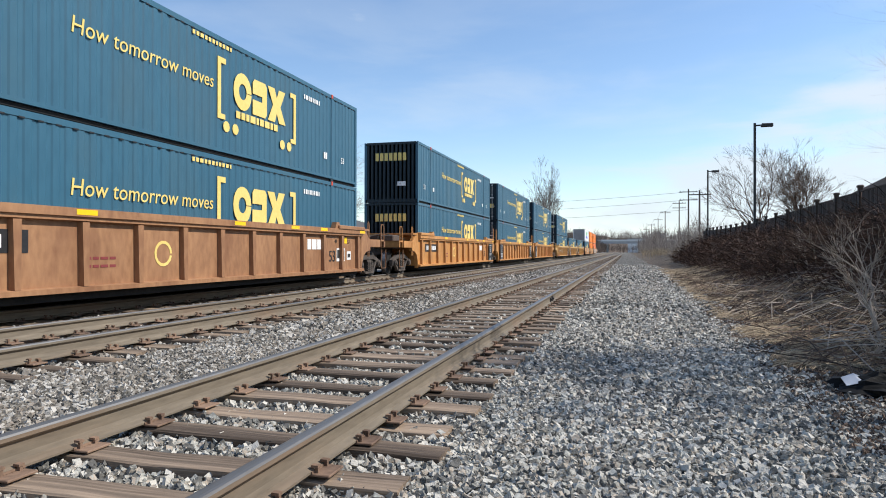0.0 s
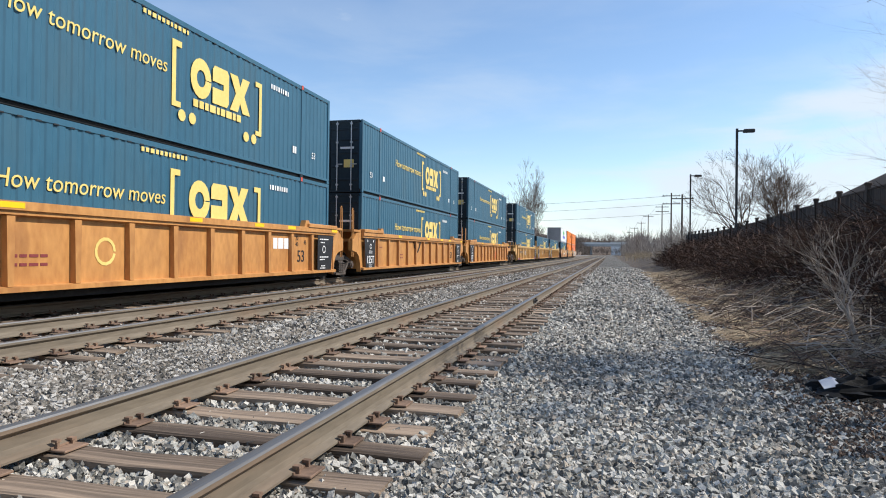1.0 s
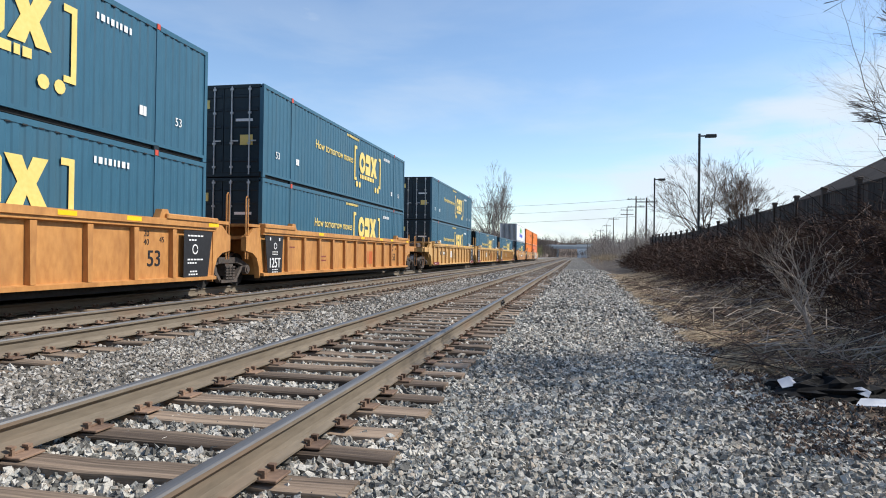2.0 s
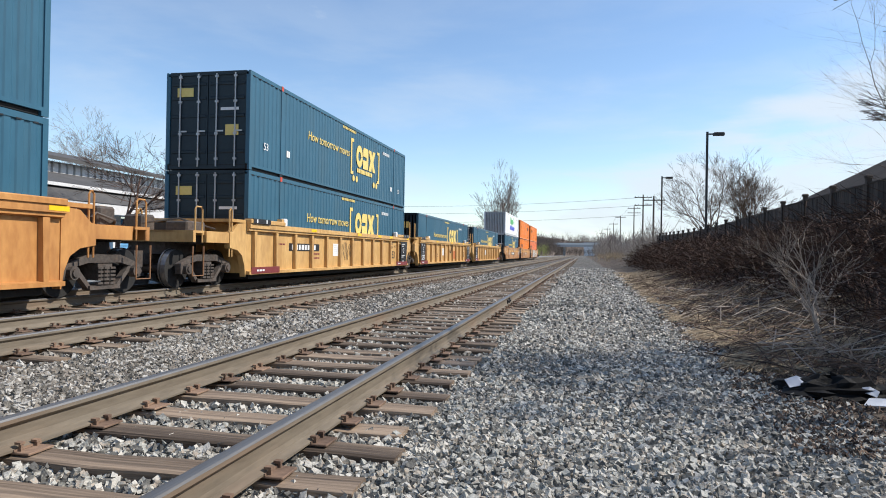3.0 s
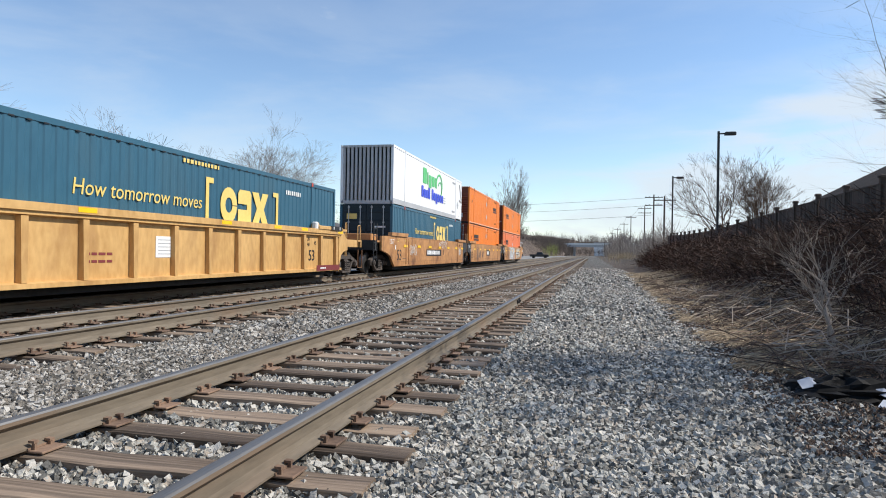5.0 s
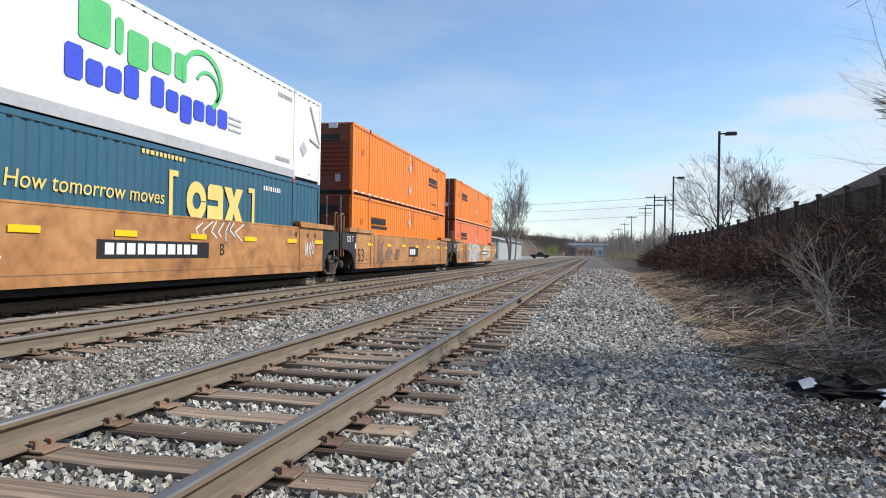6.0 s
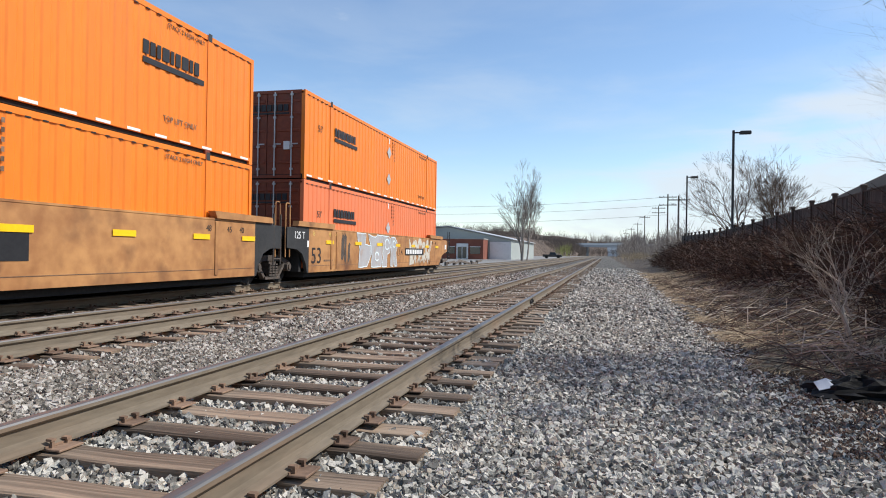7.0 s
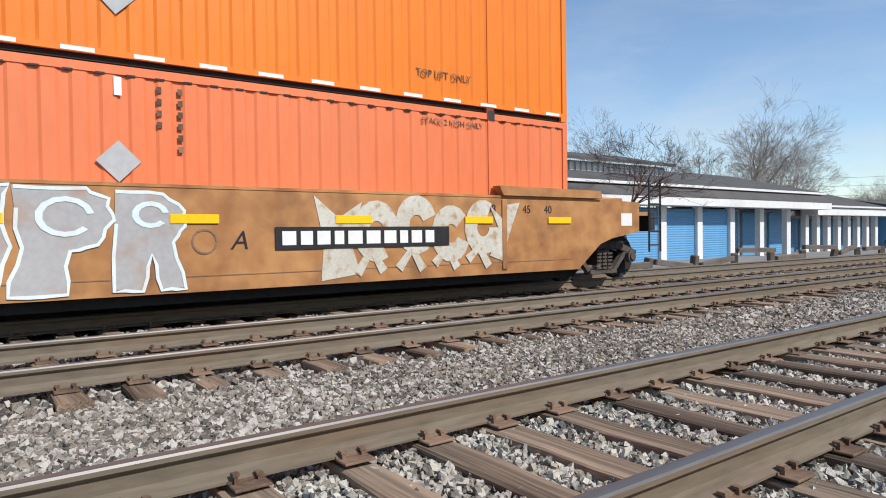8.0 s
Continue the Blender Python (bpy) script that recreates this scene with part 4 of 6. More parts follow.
        if paint == "car_yellow":
            for y0, y1 in ((-8.2, -6.5), (6.1, 8.1)):
                plate("red_band", rect(y0, y1, 0.275, 0.46), "dark_red_mark", car, 1.4915, "dark red band along the sill")
                bars("panel_bars", y0 + 0.3, 0.34, 3, 0.14, 0.05, 0.04, "white_mark", car, 1.498)
            plate("sticker", rect(-1.9, -1.25, 0.75, 1.2), "white_mark", car, 1.362, "white paper sticker")
            for i in range(5):
                plate("sticker_line", rect(-1.82, -1.33, 0.82 + 0.075 * i, 0.835 + 0.075 * i), "grey_paint", car, 1.3675)
    for e in (-1, 1):
        lip = shared((paint, "lip"), lambda: Geo().bevel_box(1.30, 1.53, -1.05, 1.05, 0, 0.11, 0.02).mesh("top_lip", paint))
        part("top_lip", lip, paint, car, at=pose(0, e * 7.25, CHORD + 0.10))
        if paint == "car_yellow":
            part("black_wrap", shared("wrap", lambda: Geo().box(1.29, 1.545, -0.5, 0.5, -0.01, 0.125).mesh("black_wrap", "black_mark")), "black_mark", car, at=pose(0, e * 7.7, CHORD + 0.10))
            for d in (-0.3, 0.25):
                part("wrap_mark", shared("wrap_mark", lambda: Geo().box(1.545, 1.55, -0.03, 0.03, 0.01, 0.11).mesh("wrap_mark", "white_mark")), "white_mark", car, at=pose(0, e * 7.7 + d, CHORD + 0.10))
            part("twist_lock", shared("lock", lambda: Geo().bevel_box(1.34, 1.5, -0.1, 0.1, 0, 0.22, 0.03).mesh("twist_lock", "white_mark")), "white_mark", car, at=pose(0, e * 6.1, CHORD + 0.10))
    for shift in (0.0, 0.014):
        lettering("length_mark", "53", 0.36, "black_mark", car, (1.364 + 0.1 * shift, 5.72 + shift, 0.62))
    bars("stencil_bars", -6.4, 1.1, 3, 0.16, 0.045, 0.04, "dark_red_mark", car, 1.362)
    bars("stencil_bars", -3.9, 0.8, 4, 0.2, 0.05, 0.04, "dark_red_mark", car, 1.362)
    bars("stencil_bars", -3.9, 0.66, 4, 0.2, 0.05, 0.04, "dark_red_mark", car, 1.362)
    for y in (-4.2, 0.4, 3.1, 4.9, 7.9):
        plate("reflector", rect(y, y + 0.45, CHORD - 0.01, CHORD + 0.08), "reflector_yellow", car, 1.501, "yellow reflective strip", 0.003)
    if marks:
        marks(car)
    return car


def coupler(car, e, paint):
    g = Geo().box(-0.12, 0.12, 9.6, 11.15, 0.55, 0.82)
    g.box(-0.2, 0.2, 11.0, 11.3, 0.5, 0.88)
    part("coupler", shared("coupler", lambda: g.mesh("coupler", "truck_metal")), "truck_metal", car, at=pose(0, 0, 0, 0, 0, 0 if e > 0 else 180))

    def platform():
        h = Geo().box(-1.3, 1.3, 9.1, 10.3, 1.28, 1.38).box(-1.35, 1.35, 10.3, 10.75, 1.32, 1.38).box(-1.35, 1.35, 10.66, 10.75, 1.1, 1.38)
        h.box(1.22, 1.36, 9.15, 10.2, 1.1, 1.37).box(-1.36, -1.22, 9.15, 10.2, 1.1, 1.37)
        return h.mesh("end_platform", paint)
    part("end_platform", shared((paint, "platform"), platform), paint, car, at=pose(0, 0, 0, 0, 0, 0 if e > 0 else 180))
    part("draft_gear", shared("draft_gear", lambda: Geo().box(-0.5, 0.5, 9.3, 10.6, 0.8, 1.27).box(-1.1, 1.1, 9.9, 10.2, 1.05, 1.27).bevel_box(-0.95, -0.35, 9.6, 10.4, 1.384, 1.62, 0.04).bevel_box(0.3, 0.85, 9.85, 10.35, 1.384, 1.78, 0.05)
                              .tube([(1.15, 9.3, 1.5), (0.9, 9.7, 1.62), (0.95, 10.2, 1.5), (0.5, 10.6, 1.2)], 0.03, 5).tube([(-1.1, 9.4, 1.45), (-0.4, 9.9, 1.7), (0.3, 10.4, 1.55)], 0.025, 5)
                              .tube([(0.35, 10.7, 1.0), (0.45, 11.0, 0.55), (0.3, 11.2, 0.5)], 0.03, 6).mesh("draft_gear", "truck_metal")), "truck_metal", car, "grimy draft gear and brake pipes", pose(0, 0, 0, 0, 0, 0 if e > 0 else 180))
    for s in (-1, 1):
        part("step", shared("step", lambda: Geo().tube([(0, -0.22, 1.0), (0, -0.22, 0.3), (0, 0.22, 0.3), (0, 0.22, 1.0)], 0.022, 6).mesh("step", paint)), paint, car, at=pose(s * 1.36, e * 10.55, 0))
        rail_post(car, s * 1.33, e * 10.5 - 0.15, 1.1, 1.95, 0.3, paint)


def smooth_car(label, front, rear, marks=None):
    """A well car with flush welded sides and raised side hoods; a coupling end runs on as a brown platform."""
    car = thing("well_car", label, "railway car", "well cars of the train")
    ends = {-1: front, 1: rear}
    for s in (-1, 1):
        def side():
            ring = [(1.30, 0.27), (1.46, 0.27), (1.46, 1.62), (1.47, 1.63), (1.47, 1.67), (1.30, 1.67), (1.30, 1.62), (1.42, 1.6), (1.42, 0.31), (1.30, 0.31)]
            return Geo().prism([(s * x, z) for x, z in ring], "y", -8.0, 8.0).mesh("side_wall", "car_brown")
        part("side_wall", shared(("smooth_side", s), side), "car_brown", car)
        part("weld_seam", shared(("seam", s), lambda: Geo().box(*sorted((s * 1.46, s * 1.466)), -8.0, 8.0, 0.47, 0.482).mesh("weld_seam", "rust")), "rust", car)
        for y in (-6.3, -5.85, 6.25):
            part("side_rib", shared(("smooth_rib", s), lambda: Geo().bevel_box(*sorted((s * 1.46, s * 1.485)), -0.06, 0.06, 0.35, 1.6, 0.01).mesh("side_rib", "car_brown")), "car_brown", car, at=pose(0, y, 0))
        for e in (-1, 1):
            a, b = sorted((s * 1.33, s * 1.52))
            part("side_hood", shared(("hood", e, s), lambda: Geo().prism([(e * 6.2, 1.67), (e * 8.85, 1.67), (e * 8.8, 1.82), (e * 6.1, 1.84)], "x", a, b).mesh("side_hood", "car_brown")), "car_brown", car)
            a, b = sorted((s * 1.36, s * 1.458))
            if ends[e] == "coupler":
                ring, paint = [(8.0, 0.27), (8.2, 0.27), (8.85, 0.75), (9.2, 0.86), (10.1, 1.0), (10.1, 1.62), (8.0, 1.67)], "car_brown"
            else:
                ring, paint = [(8.0, 0.27), (8.1, 0.27), (8.2, 0.55), (8.45, 0.85), (8.8, 0.98), (9.42, 1.02), (9.42, 1.62), (8.0, 1.67)], "dark_metal"
            part("end_sheet", shared(("end_sheet", e, s, paint), lambda: Geo().prism([(e * y, z) for y, z in ring], "x", a, b).mesh("end_sheet", paint)), paint, car)
    part("well_floor", shared("well_floor", lambda: None), "under_black", car)
    part("under_sill", shared("under_sill", lambda: None), "under_black", car)
    for e in (-1, 1):
        turn = pose(0, 0, 0, 0, 0, 0 if e > 0 else 180)
        part("end_deck", shared("smooth_deck", lambda: Geo().box(-1.3, 1.3, 8.35, 9.55, 1.3, 1.4).mesh("end_deck", "dark_metal")), "dark_metal", car, at=turn)
        part("bulkhead", shared("smooth_bulk", lambda: Geo().box(-1.3, 1.3, 8.2, 8.35, 0.3, 1.66).mesh("bulkhead", "dark_metal")), "dark_metal", car, at=turn)
        part("draft_sill", shared("smooth_draft", lambda: Geo().box(-0.45, 0.45, 8.3, 9.6, 0.85, 1.3).mesh("draft_sill", "dark_metal")), "dark_metal", car, at=turn)
        kind = ends[e]
        if kind == "coupler":
            truck(car, e * 9.35)
            part("coupler", shared("coupler", lambda: None), "truck_metal", car, at=turn)
            part("platform", shared("smooth_platform", lambda: Geo().box(-1.36, 1.36, 8.4, 10.6, 1.34, 1.42).mesh("platform", "car_brown")), "car_brown", car, at=turn)
            part("end_box", shared("smooth_box", lambda: Geo().bevel_box(-0.9, 1.2, 9.0, 9.9, 1.42, 1.72, 0.03).mesh("end_box", "car_brown")), "car_brown", car, at=turn)
            part("end_beam", shared("smooth_beam", lambda: Geo().box(-1.38, 1.38, 10.6, 10.75, 1.0, 1.42).mesh("end_beam", "dark_metal")), "dark_metal", car, at=turn)
            for s in (-1, 1):
                ladder(car, s * 1.38, e * 10.75, 0.55, 2.15, "dark_metal")
        else:
            for s in (-1, 1):
                rail_post(car, s * 1.40, e * 9.30 - 0.12, 0.75, 2.3, 0.26, "car_brown")
                if e > 0:
                    ladder(car, s * 1.44, 9.22, 0.55, 1.95, "truck_metal")
            if kind == "joint":
                truck(car, e * 9.6)
    lettering("load_mark", "125 T", 0.22, "white_mark", car, (1.461, -9.0, 1.3))
    part("notice", Geo().box(1.459, 1.463, -8.12, -8.0, 1.05, 1.25), "white_mark", car)
    lettering("length_mark", "53", 0.52, "black_mark", car, (1.463, -7.85, 0.55), wide=1.1)
    for y, text in ((-7.75, "53"), (-6.5, "48"), (-5.95, "45")):
        lettering("stack_mark", text, 0.13, "yellow_mark", car, (1.463, y, 1.42))
    for y, text in ((5.85, "48"), (6.7, "45"), (7.25, "40")):
        lettering("length_mark", text, 0.15, "black_mark", car, (1.463, y, 1.36))
    for y in (-6.75, -4.2, -1.85, 0.55, 2.9, 5.35, 7.35):
        plate("reflector", rect(y, y + 0.62, 1.17, 1.29), "reflector_yellow", car, 1.4795, "yellow reflective strip", 0.003)
    bars("stencil_bars", -6.9, 0.6, 4, 0.2, 0.06, 0.04, "rust", car, 1.461)
    if rear == "coupler":
        plate("notice", rect(9.5, 9.85, 1.12, 1.38), "white_mark", car, 1.459, "white framed notice")
    if marks:
        marks(car)
    return car


# ---- train: put together ----
def maker_bars(car):
    bars("maker_mark", 1.35, 0.5, 3, 0.55, 0.55, 0.12, "rust_mark", car, 1.362, "red maker's mark as plain blocks")


def maker_black(car):
    plate("number_panel", rect(-7.2, -5.0, 0.92, 1.28), "black_mark", car, 1.362)
    bars("number_bars", -7.0, 1.0, 9, 0.14, 0.2, 0.05, "white_mark", car, 1.366)
    bars("maker_mark", 4.3, 1.0, 3, 0.3, 0.3, 0.05, "white_mark", car, 1.362, "white maker's mark as plain blocks")
    plate("inspection_mark", arc_ring(-1.9, 0.9, 0.26, 0.2, 0, 350, 14), "yellow_mark", car, 1.362)


def scrawl(car, y, z, w, h, material, x, seed, width=0.035, label="sprayed scrawl"):
    """Loose looping strokes of spray paint."""
    r = random.Random(seed)
    rings = []
    for k in range(7):
        a = y + w * k / 7
        pts = [(a + r.uniform(0, 0.16) * w, z + r.uniform(0, 0.25) * h), (a + r.uniform(-0.05, 0.05) * w, z + r.uniform(0.4, 0.6) * h), (a + r.uniform(0.02, 0.18) * w, z + r.uniform(0.8, 1.0) * h)]
        for p, q in zip(pts, pts[1:]):
            d = Vector((q[0] - p[0], q[1] - p[1])).normalized() * width / 2
            rings.append([(p[0] - d.y, p[1] + d.x), (p[0] + d.y, p[1] - d.x), (q[0] + d.y, q[1] - d.x), (q[0] - d.y, q[1] + d.x)])
    for i, ring in enumerate(rings):
        plate("spray_stroke", ring, material, car, x + 0.0004 * i, label if i == 0 else "", 0.002)


def stroke(car, pts, width, material, x, label=""):
    """A brush stroke of even width along a line of points in (y, z)."""
    pts = [Vector(p) for p in pts]
    left, right = [], []
    for i, p in enumerate(pts):
        d = (pts[min(i + 1, len(pts) - 1)] - pts[max(i - 1, 0)]).normalized() * width / 2
        left.append((p.x - d.y, p.y + d.x))
        right.append((p.x + d.y, p.y - d.x))
    plate("spray_stroke", right + left[::-1], material, car, x, label, 0.002)


def sprayed(car):
    """Large sprayed letters as grey fields with pale outlines, half worn away."""
    fields = [[(-4.9, 1.6), (-3.6, 1.6), (-3.7, 1.2), (-2.9, 1.15), (-2.9, 0.75), (-3.4, 0.36), (-4.6, 0.34), (-4.45, 1.0)],
              [(-3.3, 1.60), (-2.2, 1.5), (-1.9, 1.6), (-1.0, 1.60), (-1.1, 1.3), (-1.0, 0.9), (-1.2, 0.34), (-2.8, 0.34), (-2.7, 0.75), (-2.85, 1.15)],
              [(-0.95, 1.60), (0.05, 1.60), (0.38, 1.48), (0.45, 1.22), (0.2, 0.92), (-0.2, 0.85), (-0.25, 0.34), (-1.05, 0.34), (-0.85, 0.9)],
              [(0.5, 1.58), (1.25, 1.56), (1.6, 1.35), (1.6, 1.15), (1.40, 0.95), (1.6, 0.34), (1.2, 0.34), (1.05, 0.8), (0.9, 0.34), (0.45, 0.35)]]
    fit = [[(-4.05 + (y + 4.9) * 0.735, z) for y, z in f] for f in fields]
    for i, f in enumerate(fit):
        plate("spray_field", f, "spray_grey", car, 1.467 + 0.0012 * i, "grey sprayed field", 0.002)
        ring = f + f[:1]
        fine = [Vector(p).lerp(Vector(q), k / 3) + Vector((0.02 * math.sin(9 * k + i), 0.02 * math.cos(7 * k + i))) for p, q in zip(ring, ring[1:]) for k in range(3)]
        stroke(car, fine, 0.042, "spray_white", 1.4745)
    for cy, cz, o in ((-0.62, 1.25, 0.24), (0.32, 1.28, 0.17), (-1.85, 0.75, 0.2)):
        plate("spray_stroke", arc_ring(cy, cz, o, o - 0.06, 10, 320, 12, 1.3), "spray_white", car, 1.4765, "", 0.002)
    for k, (cy, cz) in enumerate(((3.6, 1.05), (4.35, 1.15), (5.05, 1.0), (5.75, 1.1))):
        plate("spray_field", arc_ring(cy, cz, 0.48, 0.16, 20 * k, 300 + 20 * k, 14, 0.85), "spray_pale", car, 1.468 + 0.001 * k, "pale sprayed letters", 0.002)
        stroke(car, [(cy - 0.35, 0.4 + 0.05 * k), (cy - 0.1, 0.75), (cy + 0.12, 0.42)], 0.16, "spray_pale", car and 1.4725 + 0.0006 * k)
    plate("spray_field", [(2.55, 1.58), (2.95, 1.25), (3.35, 1.5), (3.15, 0.9), (3.3, 0.4), (2.65, 0.32), (2.7, 0.9)], "spray_pale", car, 1.4665, "", 0.002)
    plate("spray_field", [(5.9, 1.5), (6.1, 1.1), (5.9, 0.6), (6.2, 0.5), (6.35, 0.95), (6.62, 1.55), (6.3, 1.5), (6.2, 1.25)], "spray_pale", car, 1.4715, "", 0.002)
    plate("number_panel", rect(1.95, 5.0, 0.80, 1.12), "black_mark", car, 1.476)
    bars("number_bars", 2.05, 0.86, 10, 0.21, 0.2, 0.07, "white_mark", car, 1.483)
    lettering("end_letter", "A", 0.26, "black_mark", car, (1.463, 1.32, 0.82), slant=0.25)
    r = random.Random(21)
    for k in range(7):  # sooty smears running down beside the ribs
        y, w, top, low = -5.5 + r.uniform(-0.1, 0.75), r.uniform(0.1, 0.28), r.uniform(1.25, 1.58), r.uniform(0.4, 0.85)
        plate("soot_smear", [(y, low + 0.08), (y + w * 0.4, low), (y + w, low + 0.2), (y + w * 0.8, (top + low) / 2), (y + w * 1.1, top - 0.06), (y + w * 0.5, top), (y + 0.02, top - 0.12)], "truck_metal", car, 1.4615 + 0.0006 * k, "", 0.001)
    plate("stencil_ring", arc_ring(0.98, 0.93, 0.17, 0.145, 0, 350, 14), "rust", car, 1.463)


def first_smooth(car):
    plate("number_panel", rect(-2.3, 1.3, 0.74, 1.10), "black_mark", car, 1.461)
    bars("number_bars", -2.1, 0.82, 10, 0.24, 0.22, 0.07, "white_mark", car, 1.468)
    lettering("end_letter", "B", 0.3, "black_mark", car, (1.463, 1.75, 0.8))
    scrawl(car, 0.8, 1.15, 2.0, 0.5, "spray_white", 1.463, 3, label="white sprayed tag")
    scrawl(car, 6.6, 0.7, 0.7, 0.6, "spray_white", 1.463, 5, label="white sprayed tag")
    scrawl(car, -5.6, 0.75, 1.3, 0.6, "spray_white", 1.463, 9, label="white sprayed tag")


def second_smooth(car):
    plate("maker_panel", rect(-0.6, 1.1, 0.72, 1.2), "black_mark", car, 1.461, "black maker's panel")
    bars("maker_mark", -0.45, 0.82, 3, 0.34, 0.28, 0.06, "white_mark", car, 1.468)
    for k, (y, top) in enumerate(((-5.5, 1.45), (-5.2, 1.3), (-4.95, 1.4))):
        plate("soot_smear", [(y, 0.5 + 0.1 * k), (y + 0.14, 0.42), (y + 0.3, 0.62), (y + 0.24, 1.0), (y + 0.3, top), (y + 0.05, top - 0.05), (y + 0.08, 0.95)], "rust", car, 1.4615 + 0.0008 * k, "", 0.002)
    for i, (y, w) in enumerate(((-4.4, 1.1), (-3.0, 0.9))):
        plate("soot_field", [(y, 0.6), (y + w * 0.6, 0.55), (y + w, 1.05), (y + w * 0.4, 1.1), (y + 0.1, 0.9)], "rust", car, 1.462 + 0.001 * i)


def scribbled(car):
    scrawl(car, -1.0, 0.55, 1.1, 0.75, "black_mark", 1.363, 14, 0.03, "black sprayed scrawl")
    plate("number_panel", rect(-5.6, -3.2, 0.92, 1.16), "black_mark", car, 1.3625)
    bars("number_bars", -5.4, 0.96, 8, 0.18, 0.16, 0.08, "white_mark", car, 1.368)
    for k, (p, q) in enumerate((((1.35, 0.65), (1.65, 0.95)), ((1.35, 0.95), (1.65, 0.65)))):
        stroke(car, [p, q], 0.05, "red_mark", 1.363 + 0.001 * k)


def hanging_cable(car, y):
    """A black hose that sags from the top chord."""
    line = [(1.40, y + 0.16 * i, 1.42 - 0.55 * (1 - abs(i - 3.4) / 3.6) ** 0.7 if 0 < i < 7 else 1.42) for i in range(8)]
    part("hose", Geo().tube(line, 0.028, 6), "under_black", car, "black sagging hose")


CARS = []  # (object, place along the train, height above the ground)
PITCH, GAP = 19.2, 23.1
FRONTS = [5.05, 28.2, 47.35, 66.5, 89.6, 108.8, 128.0, 151.1, 170.3, 189.5]
MIDDLES = [f + HALF_LENGTH for f in FRONTS]
BLUE = "dark teal corrugated container with yellow lettering"
PLAN = [  # paint of the car, ends, containers from the bottom up: colour and the end that faces the camera
    ("car_rust", "none", "coupler", ("blue doors", "blue doors"), maker_black),
    ("car_orange", "coupler", "joint", ("blue wall", "blue wall"), maker_black),
    ("car_orange", "none", "joint", ("blue doors", "blue doors"), None),
    ("car_orange", "none", "coupler", ("blue doors", "blue doors"), maker_bars),
    ("car_yellow", "coupler", "joint", ("blue doors", "blue doors"), scribbled),
    ("car_yellow", "none", "joint", ("blue wall",), maker_bars),
    ("car_yellow", "none", "coupler", ("blue doors",), None),
    ("smooth", "coupler", "joint", ("blue doors", "white wall"), first_smooth),
    ("smooth", "none", "joint", ("orange doors", "orange louvre"), second_smooth),
    ("smooth", "none", "coupler", ("faded doors", "orange doors"), sprayed),
]
LABELS = {"car_rust": "rust-brown posted-side well car with dirty yellow reflectors", "car_orange": "orange posted-side well car with black stencil panels",
          "car_yellow": "dusty yellow posted-side well car with black stencil panels", "smooth": "weathered brown smooth-sided well car with stains and sprayed marks"}
for middle, (paint, front, rear, load, marks) in zip(MIDDLES, PLAN):
    car = smooth_car(LABELS["smooth"], front, rear, marks) if paint == "smooth" else ribbed_car(LABELS[paint], paint, front, rear, marks)
    if paint != "smooth" and front == "none" and rear == "joint":
        hanging_cable(car, -1.6 if paint == "car_orange" else 0.1)
    CARS.append((car, middle, RAIL_TOP))
    for level, what in enumerate(load):
        colour, end = what.split()
        if colour == "blue":
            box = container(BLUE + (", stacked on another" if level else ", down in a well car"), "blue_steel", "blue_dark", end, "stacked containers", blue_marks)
        elif colour == "white":
            box = container("white refrigerated container with green and blue lettering, on another", "white_paint", "grey_paint", "wall", "stacked containers", white_marks, plain=True)
        else:
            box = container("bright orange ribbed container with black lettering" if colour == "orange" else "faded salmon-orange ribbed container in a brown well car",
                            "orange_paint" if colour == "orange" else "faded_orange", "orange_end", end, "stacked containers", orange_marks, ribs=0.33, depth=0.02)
        CARS.append((box, middle, 0.60 + level * (TALL + 0.02)))


# ---- beside the tracks: fence, bank, brush ----
def board_fence():
    """Dark board fence with capped posts on the bank, stepping down along the line."""
    f = thing("fence", "dark weathered board fence with capped posts on top of the bank", "fence")
    board = Geo().box(-0.012, 0.012, -0.07, 0.07, 0, 1.95).mesh("board", "fence_wood")
    post = Geo().box(-0.06, 0.06, -0.06, 0.06, -0.2, 2.12).bevel_box(-0.09, 0.09, -0.09, 0.09, 2.12, 2.2, 0.03).mesh("post", "fence_wood")
    rail = Geo().box(0.012, 0.05, 0, 2.4, 0.35, 0.45).box(0.012, 0.05, 0, 2.4, 1.55, 1.65).box(-0.03, 0.03, 0, 2.4, 1.95, 1.99).mesh("rail", "fence_wood")
    y = 4.0
    k = 0
    while y < 64:
        x, top = 7.0, 1.05 + 0.16 * math.sin(y * 0.11)
        part("post", post, "fence_wood", f, at=pose(x, y, top - 0.1))
        part("rail", rail, "fence_wood", f, at=pose(x, y, top - 0.1))
        for i in range(16):
            if k < 290:
                part("board", board, "fence_wood", f, at=pose(x + RNG.uniform(-0.006, 0.006), y + 0.1 + i * 0.148, top - 0.1 + RNG.uniform(-0.02, 0.01), 0, 0, RNG.uniform(-2, 2)))
                k += 1
        y += 2.4
    far = Geo()
    y = 4.0 + 2.4 * 18
    while y < 64:
        top = 0.95 + 0.16 * math.sin(y * 0.11)
        for i in range(16):
            far.box(6.99, 7.01, y + 0.03 + i * 0.148, y + 0.17 + i * 0.148, top, top + 1.95)
        y += 2.4
    tagged(part("far_boards", far, "fence_wood", f), kind="stuff")


board_fence()


